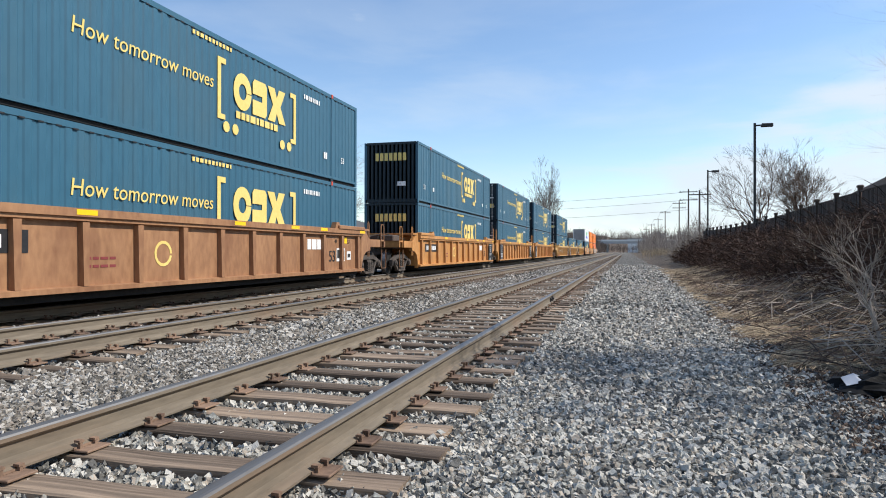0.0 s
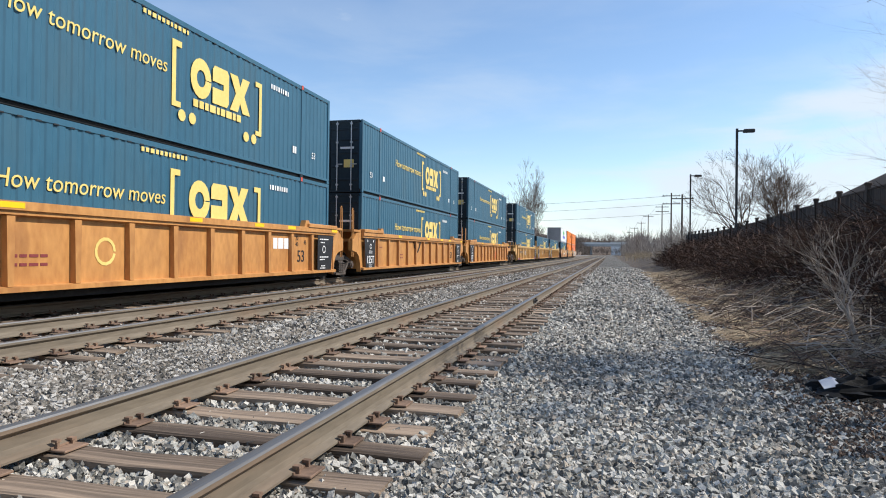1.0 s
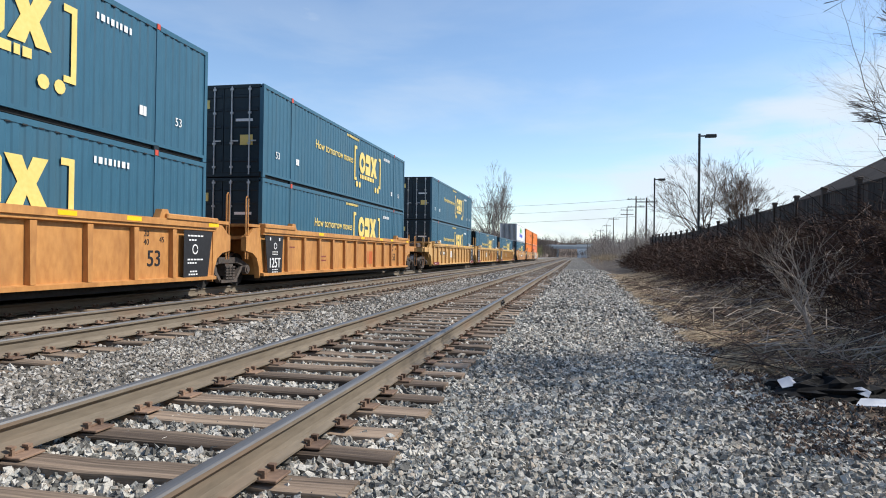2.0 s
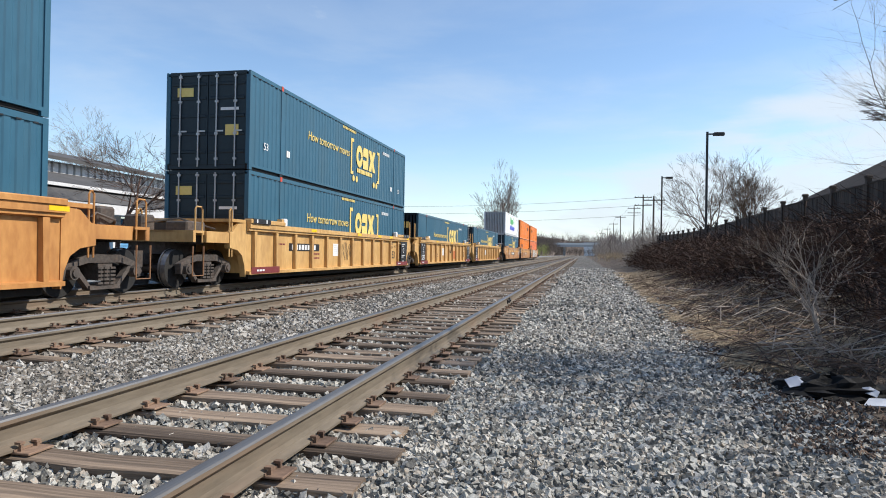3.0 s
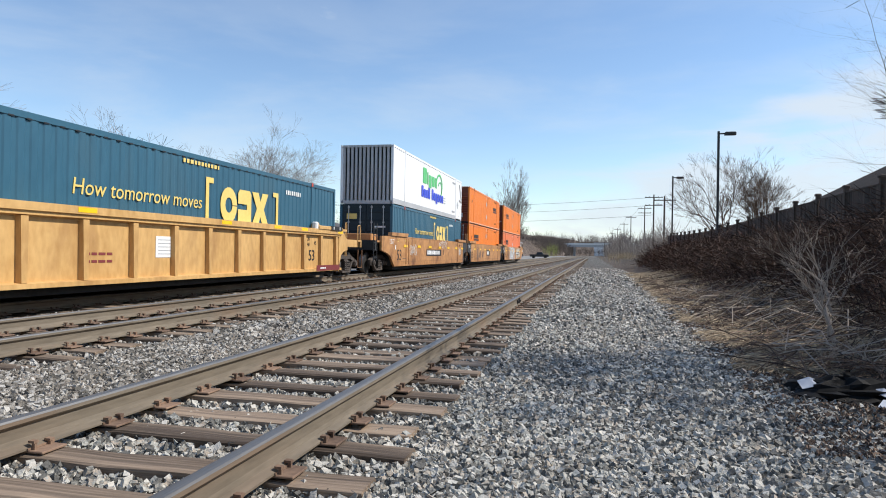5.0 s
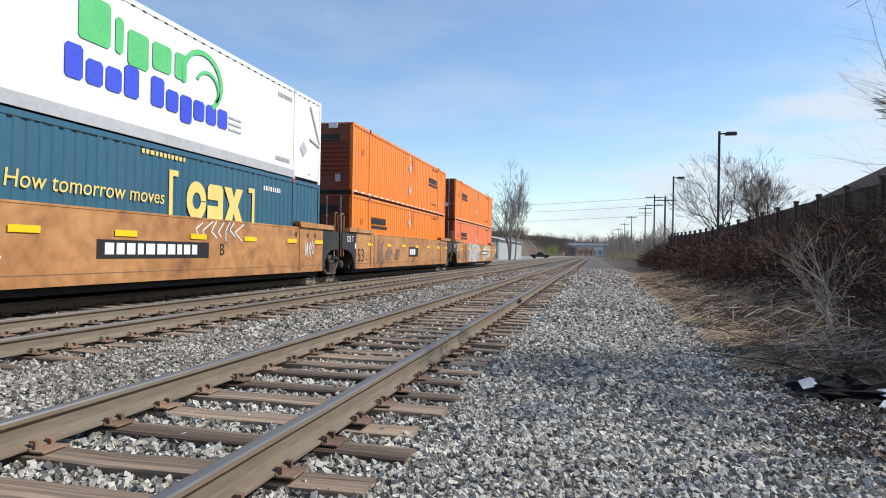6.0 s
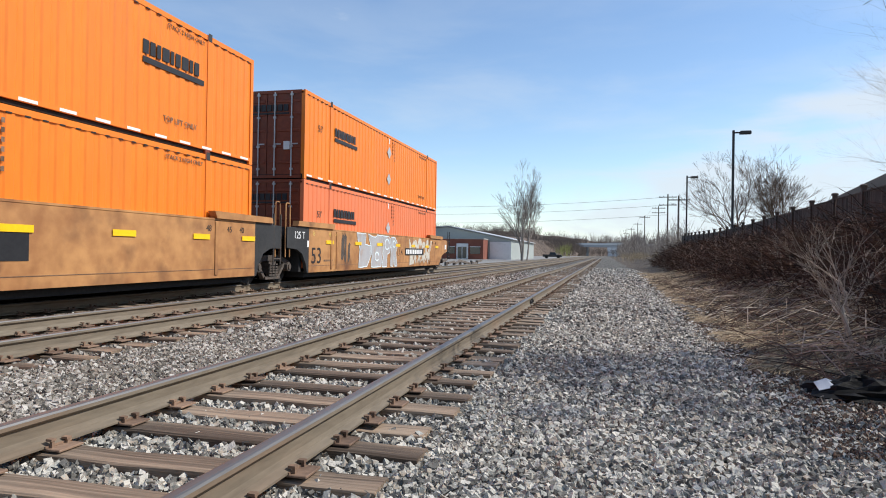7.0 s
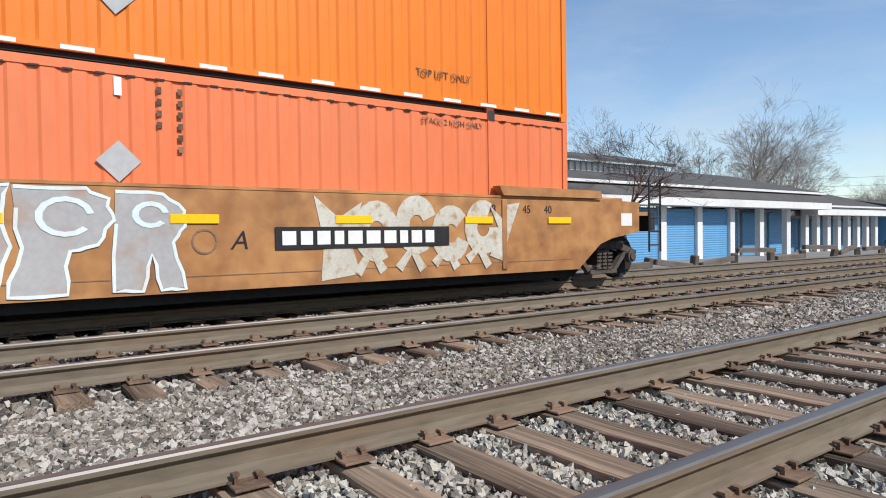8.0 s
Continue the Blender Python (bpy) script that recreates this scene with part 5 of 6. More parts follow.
def bare_tree(name, label, at, height, spread, trunk, seed, material="twig", depth=5, stems=1, category="tree", droop=0.0, lean=(0, 0), twigs=3, thin=0.62, crook=0.13, upright=0.28, tip=0.0):
    """A leafless tree: tapered trunk and limbs that fork down to twigs."""
    r = random.Random(seed)
    tree = thing(name, label, category, at=pose(*at))
    wood, crown = Geo(), Geo()

    def grow(p, d, length, radius, level):
        path, radii = [p], [radius]
        steps = 4 if level < 2 else 3 if level < 4 else 1
        for i in range(steps):
            d = (d + Vector((r.gauss(0, crook), r.gauss(0, crook), r.gauss(0.03 - droop, crook * 0.6)))).normalized()
            path.append(path[-1] + d * length / steps)
            radii.append(max(radius * (1 - (1 - thin) * (i + 1) / steps), tip))
        (wood if level < 2 else crown).tube(path, radii, 7 if level == 0 else 5 if level < 3 else 3, False)
        if level >= depth:
            return
        n = r.choice((2, 3)) if level else 3
        for i in range(n + (twigs if level == depth - 1 else 1)):
            k = r.choice(range(1 if level else 2, len(path)))
            side = Vector((r.gauss(0, 1), r.gauss(0, 1), r.gauss(0.1, 0.5))).normalized()
            grow(path[k], (d * r.uniform(0.5, 1.1) + side * spread * r.uniform(0.5, 1.0)).normalized(), length * r.uniform(0.55, 0.82), radii[k] * r.uniform(0.45, 0.7), level + 1)

    for s in range(stems):
        a = r.uniform(0, 6.3)
        out = 0.0 if stems == 1 else upright
        grow(Vector((3 * trunk * math.cos(a) * (stems > 1), 3 * trunk * math.sin(a) * (stems > 1), -0.1)), Vector((out * math.cos(a) + lean[0], out * math.sin(a) + lean[1], 1)).normalized(), height * 0.36 * r.uniform(0.8, 1.1), trunk * (1 if stems == 1 else r.uniform(0.5, 1)), 0)
    part("trunk", wood, material, tree)
    part("crown", crown, material, tree, "fine leafless twigs")
    return tree


# trees along the line
bare_tree("tree", "tall leafless tree with several slender trunks beside the road", (-14.6, 122, -0.1), 17, 0.24, 0.2, 5, "pale_wood", 5, 5, twigs=2, upright=0.07, tip=0.010, crook=0.08)
bare_tree("tree", "bare spreading tree behind the fence", (13.6, 66, 0.9), 11.0, 0.5, 0.16, 11, "brown_twig", 5, 6, twigs=4, tip=0.007, upright=0.4)
bare_tree("tree", "leafless tree with long upswept branches by the fence", (8.1, 17.0, 0.95), 9.5, 0.55, 0.06, 26, "twig", 5, 4, lean=(-0.05, 0), twigs=3, crook=0.2)
bare_tree("tree", "leafless leaning tree on the bank above the gravel", (6.2, 6.6, 0.85), 8.2, 0.7, 0.06, 27, "twig", 5, 3, crook=0.2, twigs=2)
bare_tree("tree", "leafless bushy tree with dense fine twigs above the gravel", (6.5, 9.3, bank(6.5, 9.3)), 6.6, 0.5, 0.07, 72, "twig", 6, 3, crook=0.16, twigs=2, tip=0.004, upright=0.12)
behind = [bare_tree("tree", "bare tree behind the storage building", (-31, 36, -0.1), 13.5, 0.7, 0.25, 31, "pale_wood", 6, 1, twigs=1, tip=0.006),
          bare_tree("tree", "bare tree behind the storage building", (-36, 62, -0.1), 17, 0.65, 0.28, 32, "pale_wood", 6, 2, twigs=1, tip=0.007)]
for i, (x, y) in enumerate(((-33, 50), (-40, 78), (-30, 24), (-44, 92), (-38, 44), (-52, 104), (-46, 66), (-34, 14), (-60, 120), (-42, 30))):
    copy_thing(behind[i % 2], pose(x, y, -0.1, 0, 0, 47 * i))
for x, y, turn in ((-45, 122, 30), (-39, 127, 140), (-51, 132, 250), (-42, 118, 310)):
    copy_thing(behind[0], pose(x, y, -0.1, 0, 0, turn))
pale = [bare_tree("shrub", "pale bare shrub with forked crooked stems on the bank", (x, y, bank(x, y)), h, 0.55, 0.034, seed, "pale_twig", 3, stems, "shrub", twigs=0, crook=0.22, upright=out, tip=0.003)
        for x, y, h, seed, stems, out in ((2.95, 9.2, 2.3, 52, 2, 0.2), (3.4, 8.4, 1.2, 55, 2, 0.9), (2.7, 8.1, 0.9, 58, 2, 1.3), (3.8, 11.5, 2.2, 60, 2, 0.3))]
for i, (x, y) in enumerate(((4.2, 14.5), (4.8, 19.5), (5.1, 27))):
    copy_thing(pale[(0, 3, 1)[i % 3]], pose(x, y, bank(x, y), 0, 0, 71 * i + 20))
brush = [bare_tree("shrub", "dark tangled leafless brush on the bank below the fence", (x, y, bank(x, y)), h, 0.85, 0.02, 100 + i, "brown_twig", 4, 4, "shrub", 0.03, twigs=1, crook=0.24, tip=0.0035)
         for i, (x, y, h) in enumerate(((4.9, 9.8, 1.6), (5.6, 12.5, 1.9), (5.2, 16.0, 1.5), (5.9, 20.0, 1.9)))]
for i in range(24):
    y = RNG.uniform(1.5, 9) if i < 9 else RNG.uniform(8, 26) if i < 38 else RNG.uniform(24, 64)
    x = RNG.uniform(4.4, 6.8) + 0.008 * y + (0.5 if i < 9 else 0)
    copy_thing(brush[i % 4], pose(x, y, bank(x, y) - 0.02, RNG.uniform(-8, 8), RNG.uniform(-14, 6), RNG.uniform(0, 360)))


def ground_litter(name, label, material, count, seed, long, wide, zone, lift=0.04, tufts=False):
    """Dead stalks and twigs lying on the bank, each a thin three-sided sliver bent in the middle."""
    r = np.random.RandomState(seed)
    verts, quads = [], []
    x0, x1, y0, y1 = zone
    for i in range(count):
        y = y0 + (y1 - y0) * r.rand() ** 1.6
        x = x0 + (x1 - x0) * r.rand() ** 1.2 + 0.012 * y
        if tufts and noise.noise((x * 1.1, y * 0.7, 5.0)) < r.uniform(-0.2, 0.4):
            continue
        a, n = (r.normal() * 0.5 + 0.4 if tufts else r.rand() * 6.28), long * r.uniform(0.4, 1.5)
        d = np.array([math.cos(a), math.sin(a)]) * n / 2
        w = np.array([-d[1], d[0]]) / n * 2 * wide * r.uniform(0.6, 1.4)
        k = len(verts)
        for s, up in ((-1, 0.0), (0, r.uniform(0.2, 1.0)), (1, r.uniform(-0.3, 0.9))):
            px, py = x + s * d[0] + (w[0] * 2 if s == 0 else 0), y + s * d[1] + (w[1] * 2 if s == 0 else 0)
            pz = bank(px, py) + 0.008 + up * lift
            verts += [(px - w[0], py - w[1], pz), (px + w[0], py + w[1], pz), (px, py, pz + wide * 1.6)]
        for b in (0, 3):
            quads += [(k + b, k + b + 1, k + b + 4, k + b + 3), (k + b + 1, k + b + 2, k + b + 5, k + b + 4), (k + b + 2, k + b, k + b + 3, k + b + 5)]
    return tagged(new(name, mesh_arrays(name, np.array(verts), np.array(quads), material)), label, "litter", kind="stuff")


def bramble(name, label, count, seed):
    """A fine dark tangle of canes in front of the fence, each a thin arching sliver."""
    r = np.random.RandomState(seed)
    verts, quads = [], []
    for _ in range(count):
        y = 3.0 + 61 * r.rand() ** 1.5
        x = 3.5 + 3.4 * r.rand() ** 0.7 + 0.006 * y
        z, a = bank(x, y) + r.rand() ** 1.6 * 1.15 * min((x - 3.2) / 1.6, 1.0), r.rand() * 6.28
        n, w = r.uniform(0.35, 1.2), r.uniform(0.002, 0.006) * (1 + y / 40)
        p = np.array((x, y, z))
        d = np.array((math.cos(a) * 0.6, math.sin(a) * 0.6, r.uniform(0.1, 1.0)))
        side = np.array((-math.sin(a) * 0.7, math.cos(a) * 0.7, 0.7)) * w
        for _ in range(3):
            q = p + d * n / 3
            k = len(verts)
            verts += [tuple(p - side), tuple(p + side), tuple(q + side * 0.8), tuple(q - side * 0.8)]
            quads.append((k, k + 1, k + 2, k + 3))
            p, d = q, d + np.array((r.normal() * 0.25, r.normal() * 0.25, -0.22))
    return tagged(new(name, mesh_arrays(name, np.array(verts), np.array(quads), "bramble")), label, "brush", kind="stuff")


bramble("brambles", "dark tangled bramble canes in front of the fence", 34000, 15)
ground_litter("dry_stalks", "flattened straw-coloured dead stalks on the bank", "straw", 34000, 6, 0.34, 0.0042, (1.5, 4.3, 7.6, 46), 0.07, True)
ground_litter("leaf_litter", "dark leaf and twig litter on the soil", "brown_twig", 24000, 7, 0.06, 0.006, (1.3, 6.4, 4.5, 40))
ground_litter("fallen_twigs", "long fallen twigs and canes on the bank", "brown_twig", 900, 8, 1.1, 0.006, (1.8, 5.8, 7.6, 34), 0.25)
ground_litter("pale_canes", "pale dead canes arching over the bank", "pale_twig", 130, 9, 1.2, 0.006, (2.1, 4.8, 7.8, 24), 0.4)


def lamp_post(at, height):
    p = thing("street_lamp", "dark square pole with a flat shoebox lamp head", "street lamp", "lot lamps", at=pose(*at))
    part("pole", Geo().box(-0.075, 0.075, -0.075, 0.075, 0, height), "dark_metal", p)
    part("arm", Geo().box(0.07, 0.45, -0.04, 0.04, height - 0.22, height - 0.12), "dark_metal", p)
    part("lamp_head", Geo().bevel_box(0.4, 1.15, -0.22, 0.22, height - 0.28, height - 0.06, 0.05), "dark_metal", p)


lamp_post((8.6, 50.0, 0.8), 9.3)
lamp_post((8.6, 77.5, 0.8), 9.3)


def utility_pole(at, height, arms):
    p = thing("utility_pole", "weathered wooden utility pole with crossarms", "utility pole", "utility poles", at=pose(*at))
    part("pole", Geo().tube([(0, 0, -0.3), (0, 0, height)], [0.17, 0.11], 8), "pole_wood", p)
    for z in arms:
        part("crossarm", Geo().box(-1.5, 1.5, -0.06, 0.06, height - z - 0.07, height - z + 0.07), "pole_wood", p)
        for x in (-1.35, -0.75, 0.75, 1.35):
            part("insulator", Geo().tube([(x, 0, height - z + 0.07), (x, 0, height - z + 0.22)], [0.035, 0.05], 6), "dark_metal", p)


POLES = [(10.4, 122, 12.0, (0.5, 1.9)), (9.6, 96, 9.5, (0.6,)), (12.0, 165, 13.0, (0.5, 1.6)), (11.0, 205, 13.0, (0.5,)), (11.0, 250, 13.0, (0.5,)), (10.5, 300, 13.0, (0.5,)), (10.0, 360, 13.0, (0.5,)), (7.0, 420, 12.0, (0.5,))]
for x, y, h, arms in POLES:
    utility_pole((x, y, 0), h, arms)


def cable(name, a, b, sag, label):
    a, b = Vector(a), Vector(b)
    pts = [a.lerp(b, i / 14) - Vector((0, 0, sag * 4 * (i / 14) * (1 - i / 14))) for i in range(15)]
    return tagged(part(name, Geo().tube(pts, 0.022, 4), "wire"), label, "cable", "overhead cables")


for k, (za, zb) in enumerate(((11.5, 12.5), (10.1, 10.8), (8.4, 8.8))):
    cable("overhead_cable", (10.4, 122, za), (-70, 150, zb), 1.2, "thin black overhead cable across the tracks")
for (xa, ya, ha, _), (xb, yb, hb, _) in zip(POLES[2:], POLES[3:]):
    cable("overhead_cable", (xa - 1.3, ya, ha - 0.3), (xb - 1.3, yb, hb - 0.3), 0.8, "thin black overhead cable from pole to pole")


# ---- buildings ----
def storage_block(x, y0, y1, eave, ridge, depth, doors, label, recess=999.0, band=0.3):
    """A long low block with roller doors between white piers under a white fascia."""
    b = thing("storage_building", label, "building", "storage buildings")
    g = Geo().box(x - depth, x - (1.4 if recess < 900 else 0.25), y0 + 0.02, y1 - 0.02, -0.3, eave - 0.02)
    part("wall", g, "building_white", b)
    part("fascia", Geo().box(x - 0.3, x + 0.75, y0 - 0.2, y1 + 0.8, eave - 0.02, eave + 0.38), "building_white", b)
    # dark shingle on this strip stands for the soffit shade below the eave
    part("canopy_roof", Geo().prism([(x + 0.78, eave + 0.384), (x + 0.1, eave + 0.4 + band), (x - 0.4, eave + 0.4 + band), (x - 0.4, eave + 0.384)], "y", y0 - 0.2, y1 + 0.8), "shingle", b, "canopy strip under the eave, darkened for soffit shade")
    part("gutter", Geo().box(x + 0.1, x + 0.28, y0 - 0.3, y1 + 1.2, eave + 0.4 + band, eave + 0.52 + band), "building_white", b)
    roof = Geo().prism([(x + 0.26, eave + 0.525 + band), (x - depth / 2, ridge), (x - depth - 0.3, eave + 0.525 + band)], "y", y0 - 0.25, y1 + 1.1)
    part("roof", roof, "shingle", b)
    n = doors
    w = (y1 - y0) / n
    slat = shared("door_slat", lambda: Geo().prism([(-0.03, 0), (0.005, 0.02), (0.012, 0.055), (0.005, 0.09), (-0.03, 0.11)], "y", -0.5, 0.5).mesh("slat", "door_blue"))
    for i in range(n):
        a = y0 + i * w
        part("pier", Geo().box(x - 0.28, x + 0.02, a - 0.22, a + 0.22, -0.3, eave), "building_white", b)
        back = 1.1 if recess <= a else 0.0
        door = part("roller_door", Geo().box(x - 0.24 - back, x - 0.15 - back, a + 0.22, a + w - 0.22, -0.2, eave - 0.25), "door_blue", b, "blue steel roller door")
        k = int((eave + 0.0) / 0.115)
        wide = w - 0.46
        for j in range(k):
            s = part("slat", slat, "door_blue", door, at=pose(x - 0.145 - back, a + w / 2, -0.1 + j * 0.115) @ Matrix.Diagonal((1, wide, 1, 1)))
    return b


storage_block(-19.0, 6.0, 42.0, 2.45, 5.0, 12, 12, "long storage building with blue roller doors and dark shingle roof", 32.0, 0.5)
storage_block(-19.8, 43.0, 55.0, 2.15, 4.2, 10, 8, "lower storage block with blue roller doors and white fascia", 0.0, 0.12)
tier = thing("roof_tier", "white slatted clerestory wall under a dark roof edge", "building")
part("wall", Geo().box(-22.6, -22.1, -4, 31.5, 3.4, 4.75), "grey_paint", tier)
slat_mesh = Geo().box(-0.03, 0.03, -0.14, 0.14, 0, 1.0).mesh("slat", "building_white")
for i in range(84):
    part("slat", slat_mesh, "building_white", tier, at=pose(-22.07, -3.7 + i * 0.42, 3.72))
part("roof", Geo().prism([(-21.6, 4.75), (-25.5, 5.6), (-25.5, 5.75), (-21.6, 4.9)], "y", -4.4, 31.9), "shingle", tier)
bare_tree("tree", "dark bare crab tree in front of the storage building", (-16.4, 20.8, -0.15), 7.2, 0.85, 0.11, 61, "bramble", 5, 1, crook=0.22, twigs=3, tip=0.006)
end_block = thing("storage_building", "plain blue storage block with a white roof edge", "building", "storage buildings")
part("wall", Geo().box(-26, -18.6, 55.4, 66.6, -0.3, 2.3), "door_blue", end_block)
part("fascia", Geo().box(-26.3, -18.3, 55.1, 66.9, 2.3, 2.75), "building_white", end_block)
part("roof", Geo().prism([(-18.2, 2.754), (-22.3, 3.5), (-26.4, 2.754)], "y", 55.0, 67.0), "shingle", end_block)


def works_building():
    b = thing("works_building", "large grey-green metal building with a low gabled roof", "building")
    y, x0, x1, eave, ridge = 138.0, -41.0, -19.5, 4.6, 6.6
    mid = -33.0
    ring = [(x0, -0.3), (x1, -0.3), (x1, eave - 0.6), (mid, ridge), (x0, ridge - 0.5)]
    part("wall", Geo().prism(ring, "y", y, y + 45), "metal_wall", b)
    part("roof", Geo().prism([(x0 - 0.4, ridge - 0.5), (mid, ridge + 0.12), (x1 + 0.5, eave - 0.62), (x1 + 0.5, eave - 0.5), (mid, ridge + 0.3), (x0 - 0.4, ridge - 0.35)], "y", y - 0.5, y + 45.5), "grey_paint", b)
    part("loading_wall", Geo().box(x1 - 4.5, x1 + 0.05, y - 0.12, y - 0.02, -0.2, eave - 1.1), "building_white", b)
    o = thing("brick_office", "low red-brick office with dark glazed entrance", "building")
    part("wall", Geo().box(-33.0, -24.3, y - 6, y - 0.2, -0.3, 3.9), "brick_red", o)
    part("entrance", Geo().box(-29.8, -27.4, y - 6.4, y - 6.02, -0.2, 3.0), "building_white", o)
    for a, c in ((-32.2, -30.2), (-27.0, -24.9), (-29.5, -28.7), (-28.5, -27.7)):
        w = part("window", Geo().box(a, c, y - 6.5 if -30 < a < -27.2 else y - 6.1, y - 6.03, 0.0 if -30 < a < -27.2 else 0.9, 2.3), "dark_glass", o)
        part("frame", Geo().box(a - 0.08, c + 0.08, y - 6.14 if not -30 < a < -27.2 else y - 6.52, y - 6.12 if not -30 < a < -27.2 else y - 6.5, 2.3, 2.42), "building_white", w)
    part("parapet", Geo().box(-33.1, -24.2, y - 6.1, y - 0.2, 3.9, 4.1), "concrete", o)


works_building()


def rail_bridge():
    b = thing("bridge", "flat girder bridge over the tracks on concrete piers", "bridge")
    part("girder", Geo().box(-60, 55, 520, 530, 6.9, 8.6), "grey_paint", b)
    part("parapet", Geo().box(-60, 55, 519.6, 520, 8.6, 9.9), "building_white", b)
    for x in (-30, -14, 12, 30):
        part("pier", Geo().box(x - 0.8, x + 0.8, 521, 529, -0.5, 6.6), "concrete", b)
    s = thing("bridge_building", "white flat-roofed building beyond the bridge", "building")
    part("wall", Geo().box(1, 19, 600, 612, -0.2, 11.5), "building_white", s)
    part("roof", Geo().box(0.5, 19.5, 599.5, 612.5, 11.5, 12.0), "grey_paint", s)


rail_bridge()

house = thing("house", "house with a dark hipped roof behind the fence", "house")
part("wall", Geo().box(13.6, 26.4, 34.6, 47.4, 0.6, 4.4), "building_white", house)
part("roof", Geo().add([(13.0, 34.0, 4.4), (27.0, 34.0, 4.4), (27.0, 48.0, 4.4), (13.0, 48.0, 4.4), (20, 38.5, 8.4), (20, 43.5, 8.4)],
                       [(0, 1, 4), (1, 2, 5, 4), (2, 3, 5), (3, 0, 4, 5), (3, 2, 1, 0)]), "roof_dark", house)


# ---- far woods ----
def hill(name, label, ridge, depth, material):
    """A low rounded ridge: points of x, y and crest height."""
    g = Geo()
    rows = 7
    fine = []
    for (xa, ya, za), (xb, yb, zb) in zip(ridge, ridge[1:]):
        fine += [(xa + (xb - xa) * i / 12, ya + (yb - ya) * i / 12, za + (zb - za) * i / 12) for i in range(12)]
    fine.append(ridge[-1])
    for j in range(rows):
        s = j / (rows - 1)
        for x, y, z in fine:
            g.v.append((x, y + depth * (2 * s - 1), -1 + (z + 1) * math.sin(math.pi * s) ** 0.7 * (1 + 0.12 * noise.noise((x * 0.03, y * 0.03 + s, 0)))))
    w = len(fine)
    g.f = [(j * w + i, j * w + i + 1, (j + 1) * w + i + 1, (j + 1) * w + i) for j in range(rows - 1) for i in range(w - 1)]
    return tagged(new(name, g.mesh(name, material, True)), label, "hill", kind="structure")


hill("hill", "brown wooded ridge in the distance", [(-420, 420, 16), (-220, 520, 20), (-90, 640, 22), (0, 800, 16), (120, 900, 12), (300, 900, 12)], 90, "hillside")
hill("near_hill", "low brown wooded rise beyond the road", [(-200, 240, 9), (-110, 300, 10), (-62, 360, 11), (-38, 430, 10), (-27, 480, 7), (-20, 512, 2)], 40, "hillside")


def far_woods(name, label, strips, seed, material="far_wood"):
    """Leafless woods: for each tree a thin trunk and a fan of fine upswept branches."""
    r = np.random.RandomState(seed)
    verts, quads = [], []

    def blade(a, b, w):
        k = len(verts)
        verts.extend([(a[0] - w, a[1], a[2]), (a[0] + w, a[1] + w, a[2]), (b[0] + w * 0.3, b[1], b[2]), (b[0] - w * 0.3, b[1], b[2])])
        quads.append((k, k + 1, k + 2, k + 3))

    for x0, y0, x1, y1, deep, count, tall, base, reach in strips:
        for _ in range(count):
            s, d = r.rand(), r.rand() * deep
            x, y = x0 + (x1 - x0) * s + r.normal() * 1.5, y0 + (y1 - y0) * s + d
            h, b = tall * r.uniform(0.55, 1.1), base + d * reach
            blade((x, y, b), (x + r.normal() * h * 0.04, y, b + h * 0.8), h * 0.010)
            for _ in range(13):
                z0 = b + h * r.uniform(0.2, 0.65)
                a, n = r.rand() * 6.28, h * r.uniform(0.18, 0.4)
                p = (x + n * 0.5 * math.cos(a), y + n * 0.4 * math.sin(a), z0 + n * 0.55)
                q = (p[0] + n * 0.25 * math.cos(a + r.normal()), p[1], min(p[2] + n * 0.7, b + h))
                blade((x, y, z0), p, h * 0.005)
                blade(p, q, h * 0.0035)
                blade(p, (p[0] + r.normal() * n * 0.3, p[1], p[2] + n * 0.5), h * 0.003)
    return tagged(new(name, mesh_arrays(name, np.array(verts), np.array(quads), material)), label, "woods", kind="stuff")


far_woods("woods", "brown leafless woods beyond the tracks", [(-120, 280, -20, 440, 30, 1300, 11, 0, 0.10), (-30, 470, -16, 515, 20, 200, 9, 0, 0.0), (-160, 150, -70, 260, 40, 500, 11, 0, 0.05),
                                                           (-300, 470, -60, 560, 60, 900, 14, 8, 0.12), (-60, 600, 120, 760, 60, 500, 13, 5, 0.1), (-50, 545, 60, 550, 20, 350, 7, 0, 0.0)], 2)
far_woods("roadside_brush", "thin bare saplings along the fence line", [(8.7, 66, 9.7, 200, 10, 150, 5.0, 0, 0.0), (8.5, 160, 11, 480, 16, 260, 8.0, 0, 0.0)], 3, "pale_wood")
far_woods("budding_brush", "yellow-green budding brush by the road", [(-21, 300, -18, 330, 8, 26, 7, 0, 0.0)], 4, "spring_twig")
far_woods("dry_brush", "tan dead brush beside the far gravel", [(5.2, 95, 6.6, 170, 2, 150, 1.9, 0, 0.0)], 5, "straw")


# ---- parked by the road ----
def parked_truck(at):
    c = thing("pickup_truck", "dark pickup truck parked beside the road", "vehicle", at=pose(*at))
    part("body", Geo().prism([(-2.6, 0.45), (2.6, 0.45), (2.65, 0.8), (2.5, 1.05), (1.2, 1.1), (0.8, 1.75), (-0.6, 1.75), (-0.8, 1.1), (-2.6, 1.1)], "y", -0.9, 0.9), "dark_metal", c)
    for s in (-1, 1):
        part("window", Geo().prism([(-0.55, 1.15), (0.95, 1.15), (0.7, 1.65), (-0.5, 1.65)], "y", s * 0.9, s * 0.91), "dark_glass", c)
        for x in (-1.6, 1.65):
            wheel = Geo().disc(-0.12, 0.12, 0, 0, 0.38, 18)
            part("wheel", wheel, "under_black", c, at=pose(x, s * 0.82, 0.38, 0, 0, 90))


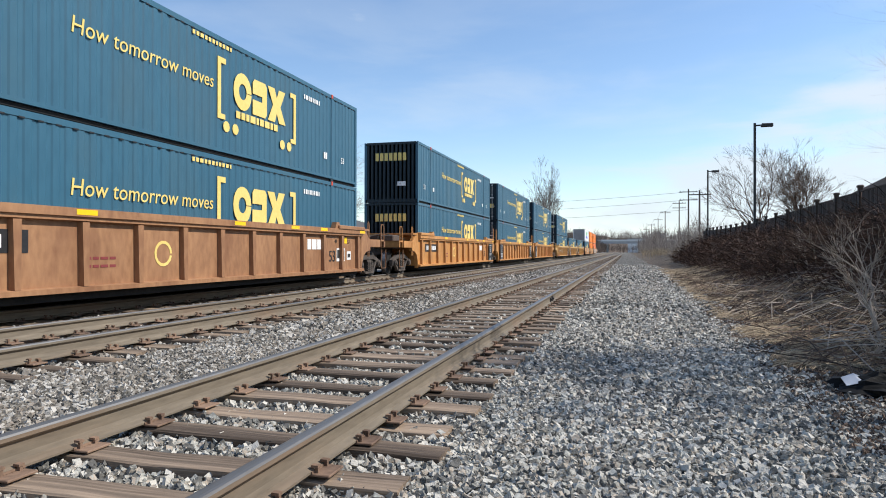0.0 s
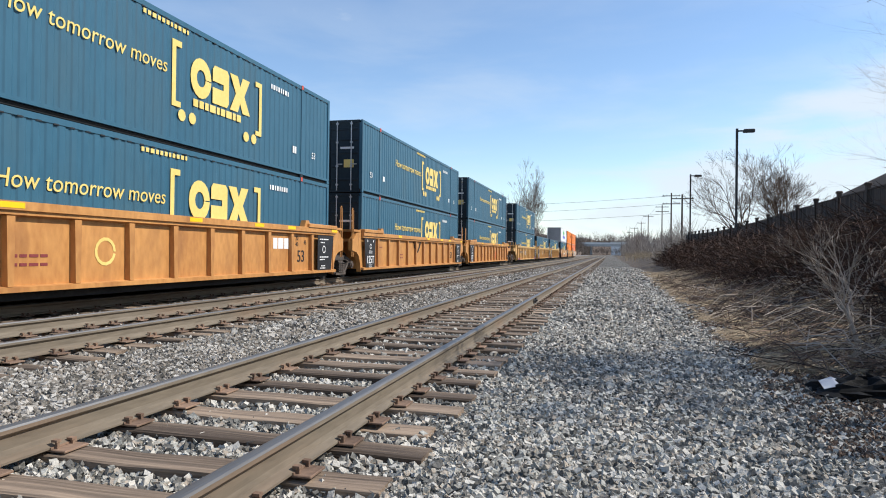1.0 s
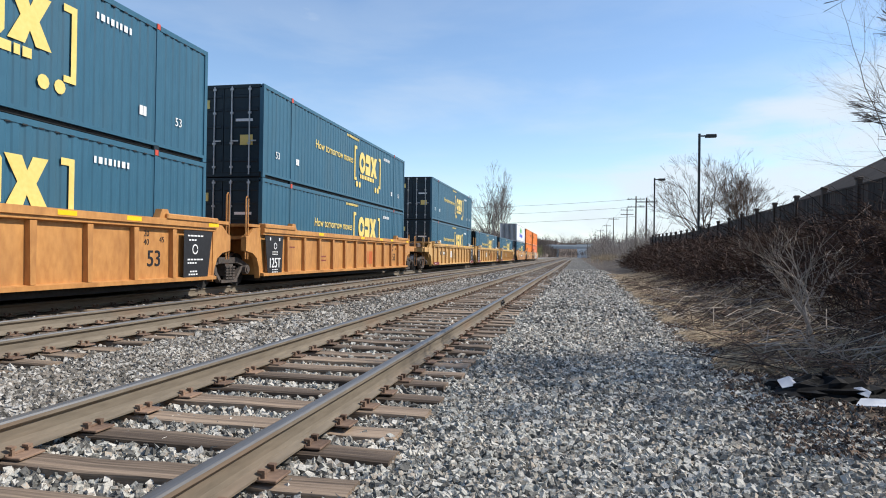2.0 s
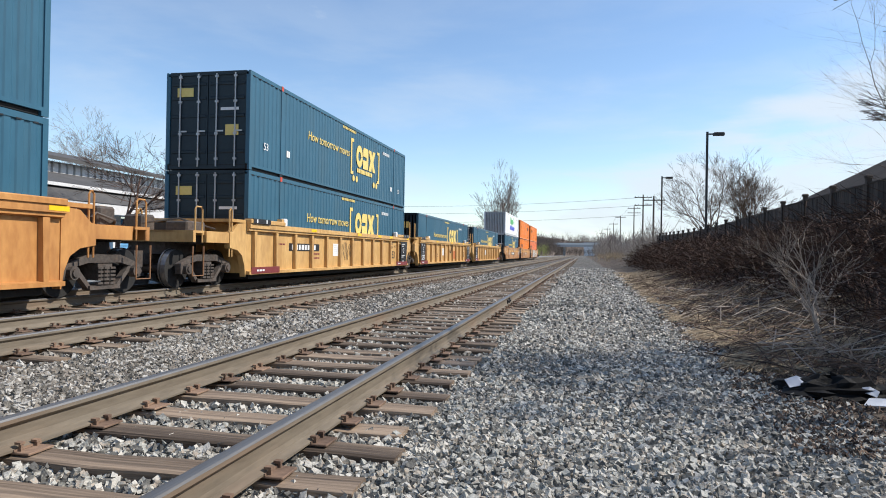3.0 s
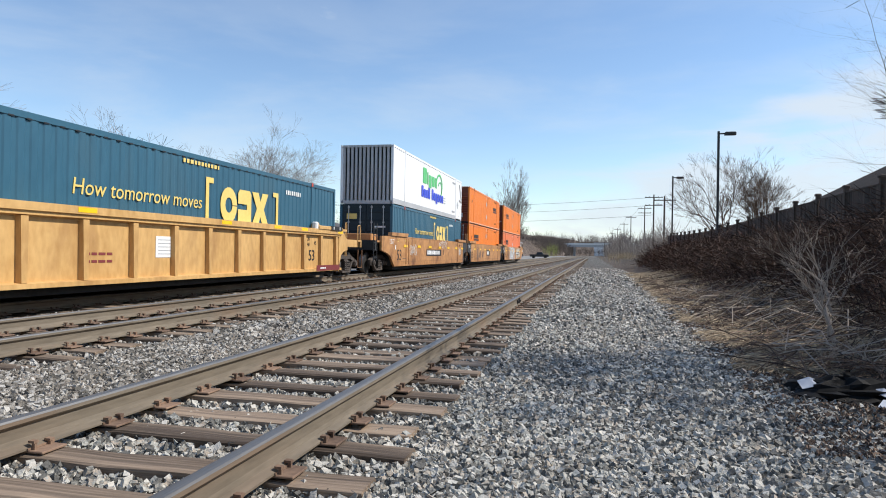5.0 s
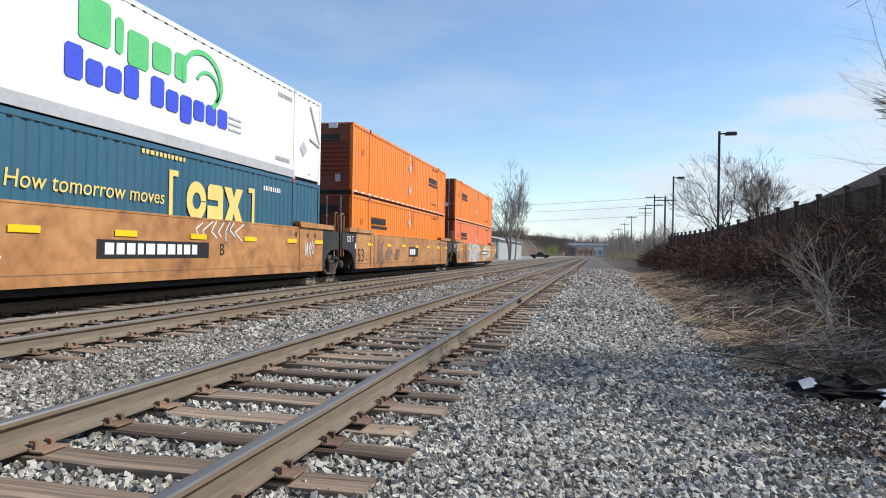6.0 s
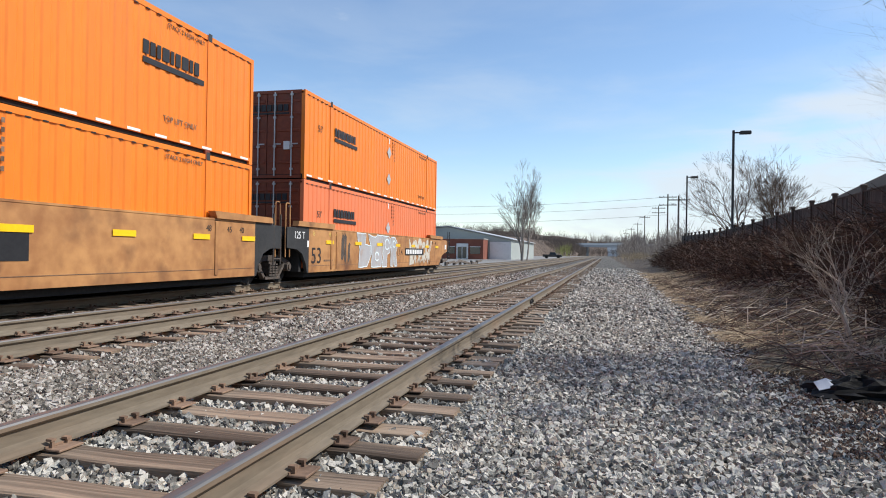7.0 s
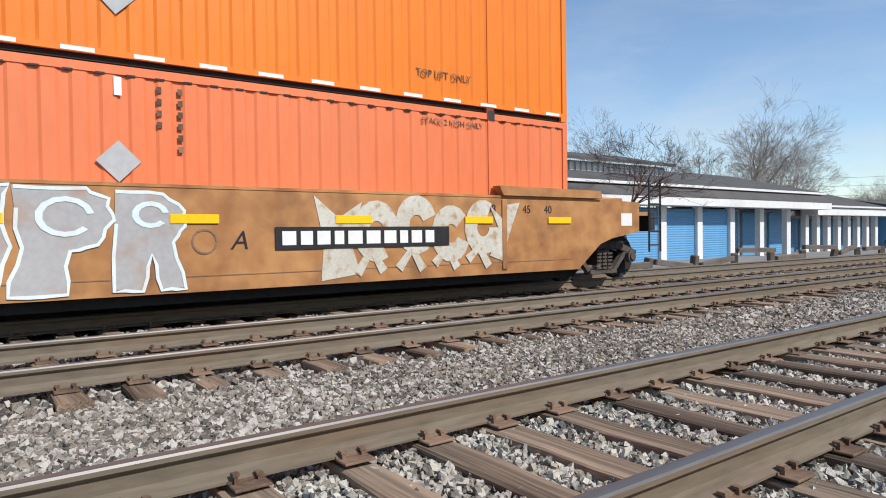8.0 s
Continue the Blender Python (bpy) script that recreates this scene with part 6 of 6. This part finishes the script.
parked_truck((-14.6, 186, -0.12))


# ---- timber barrier by the yard ----
def timber_barrier():
    f = thing("timber_barrier", "low broken barrier of old timbers on short posts", "barrier")
    r = random.Random(12)
    y = 14.0
    while y < 76:
        part("post", Geo().bevel_box(-0.13, 0.13, -0.13, 0.13, -0.2, 0.42, 0.03), "pole_wood", f, at=pose(-14.6 + r.uniform(-0.1, 0.1), y, -0.14, r.uniform(-8, 8), r.uniform(-8, 8), r.uniform(0, 90)))
        part("beam", Geo().bevel_box(-0.1, 0.1, -1.25, 1.25, 0, 0.2, 0.03), "pole_wood", f, at=pose(-14.5, y + 1.4, r.choice((-0.1, 0.1, 0.28)), r.uniform(-7, 7), 0, r.uniform(-9, 9)))
        y += 2.9
    return f


timber_barrier()


# ---- litter ----
def litter():
    t = thing("rubbish_bag", "torn black plastic bag with pale paper in dark leaf litter", "rubbish", at=pose(2.22, 6.6, bank(2.22, 6.6)))
    g = Geo()
    n, m = 20, 8
    r = random.Random(4)
    for j in range(m + 1):
        for i in range(n):
            a, b = 2 * math.pi * i / n, j / m * math.pi / 2
            k = 1 + r.uniform(-0.17, 0.17) + 0.16 * math.sin(3 * a + 1.0) * math.cos(2 * b)
            g.v.append((0.52 * k * math.cos(a) * math.cos(b), 0.30 * k * math.sin(a) * math.cos(b), 0.17 * k * math.sin(b) + 0.0))
    g.f = [(j * n + i, j * n + (i + 1) % n, (j + 1) * n + (i + 1) % n, (j + 1) * n + i) for j in range(m) for i in range(n)]
    part("bag", g, "black_bag", t)
    for name, x, y, turn, k in (("paper", -0.30, -0.10, 20, 0.8), ("paper", 0.22, -0.2, -35, 0.6)):
        sheet = [(-0.13, -0.05, 0.10), (0.02, -0.06, 0.13), (0.15, -0.05, 0.09), (-0.12, 0.06, 0.17), (0.03, 0.07, 0.21), (0.16, 0.05, 0.16)]
        part(name, Geo().add(sheet + [(a, b, c + 0.005) for a, b, c in sheet], [(3, 4, 1, 0), (4, 5, 2, 1), (6, 7, 10, 9), (7, 8, 11, 10), (0, 1, 7, 6), (1, 2, 8, 7), (2, 5, 11, 8), (5, 4, 10, 11), (4, 3, 9, 10), (3, 0, 6, 9)]),
             "paper", t, "crumpled pale sheet", pose(x, y, 0, 0, 0, turn) @ Matrix.Diagonal((k, k, k, 1)))
    s = tagged(part("paper_sheet", Geo().add([(-0.2, -0.05, 0.02), (0.22, -0.09, 0.03), (0.24, 0.05, 0.07), (-0.12, 0.06, 0.06), (-0.2, -0.05, 0.026), (0.22, -0.09, 0.036), (0.24, 0.05, 0.076), (-0.12, 0.06, 0.066)],
                                            [(3, 2, 1, 0), (4, 5, 6, 7), (0, 1, 5, 4), (1, 2, 6, 5), (2, 3, 7, 6), (3, 0, 4, 7)]), "paper", at=pose(2.5, 6.12, bank(2.5, 6.12))), "bent white sheet of card lying on soil", "litter")


litter()


# ---- what moves ----
def motions():
    """The train runs towards the camera and past it."""
    run = [(0.0, 0.0), (1.0, 24.2), (1.5, 36.45), (3.5, 85.2), (4.0, 97.48), (4.5, 109.75), (6.5, 158.75), (7.0, 170.95), (8.0, 195.94)]
    for ob, along, height in CARS:
        walk(ob, [(t, pose(TRACKS[2][1], along - gone, height)) for t, gone in run])


motions()
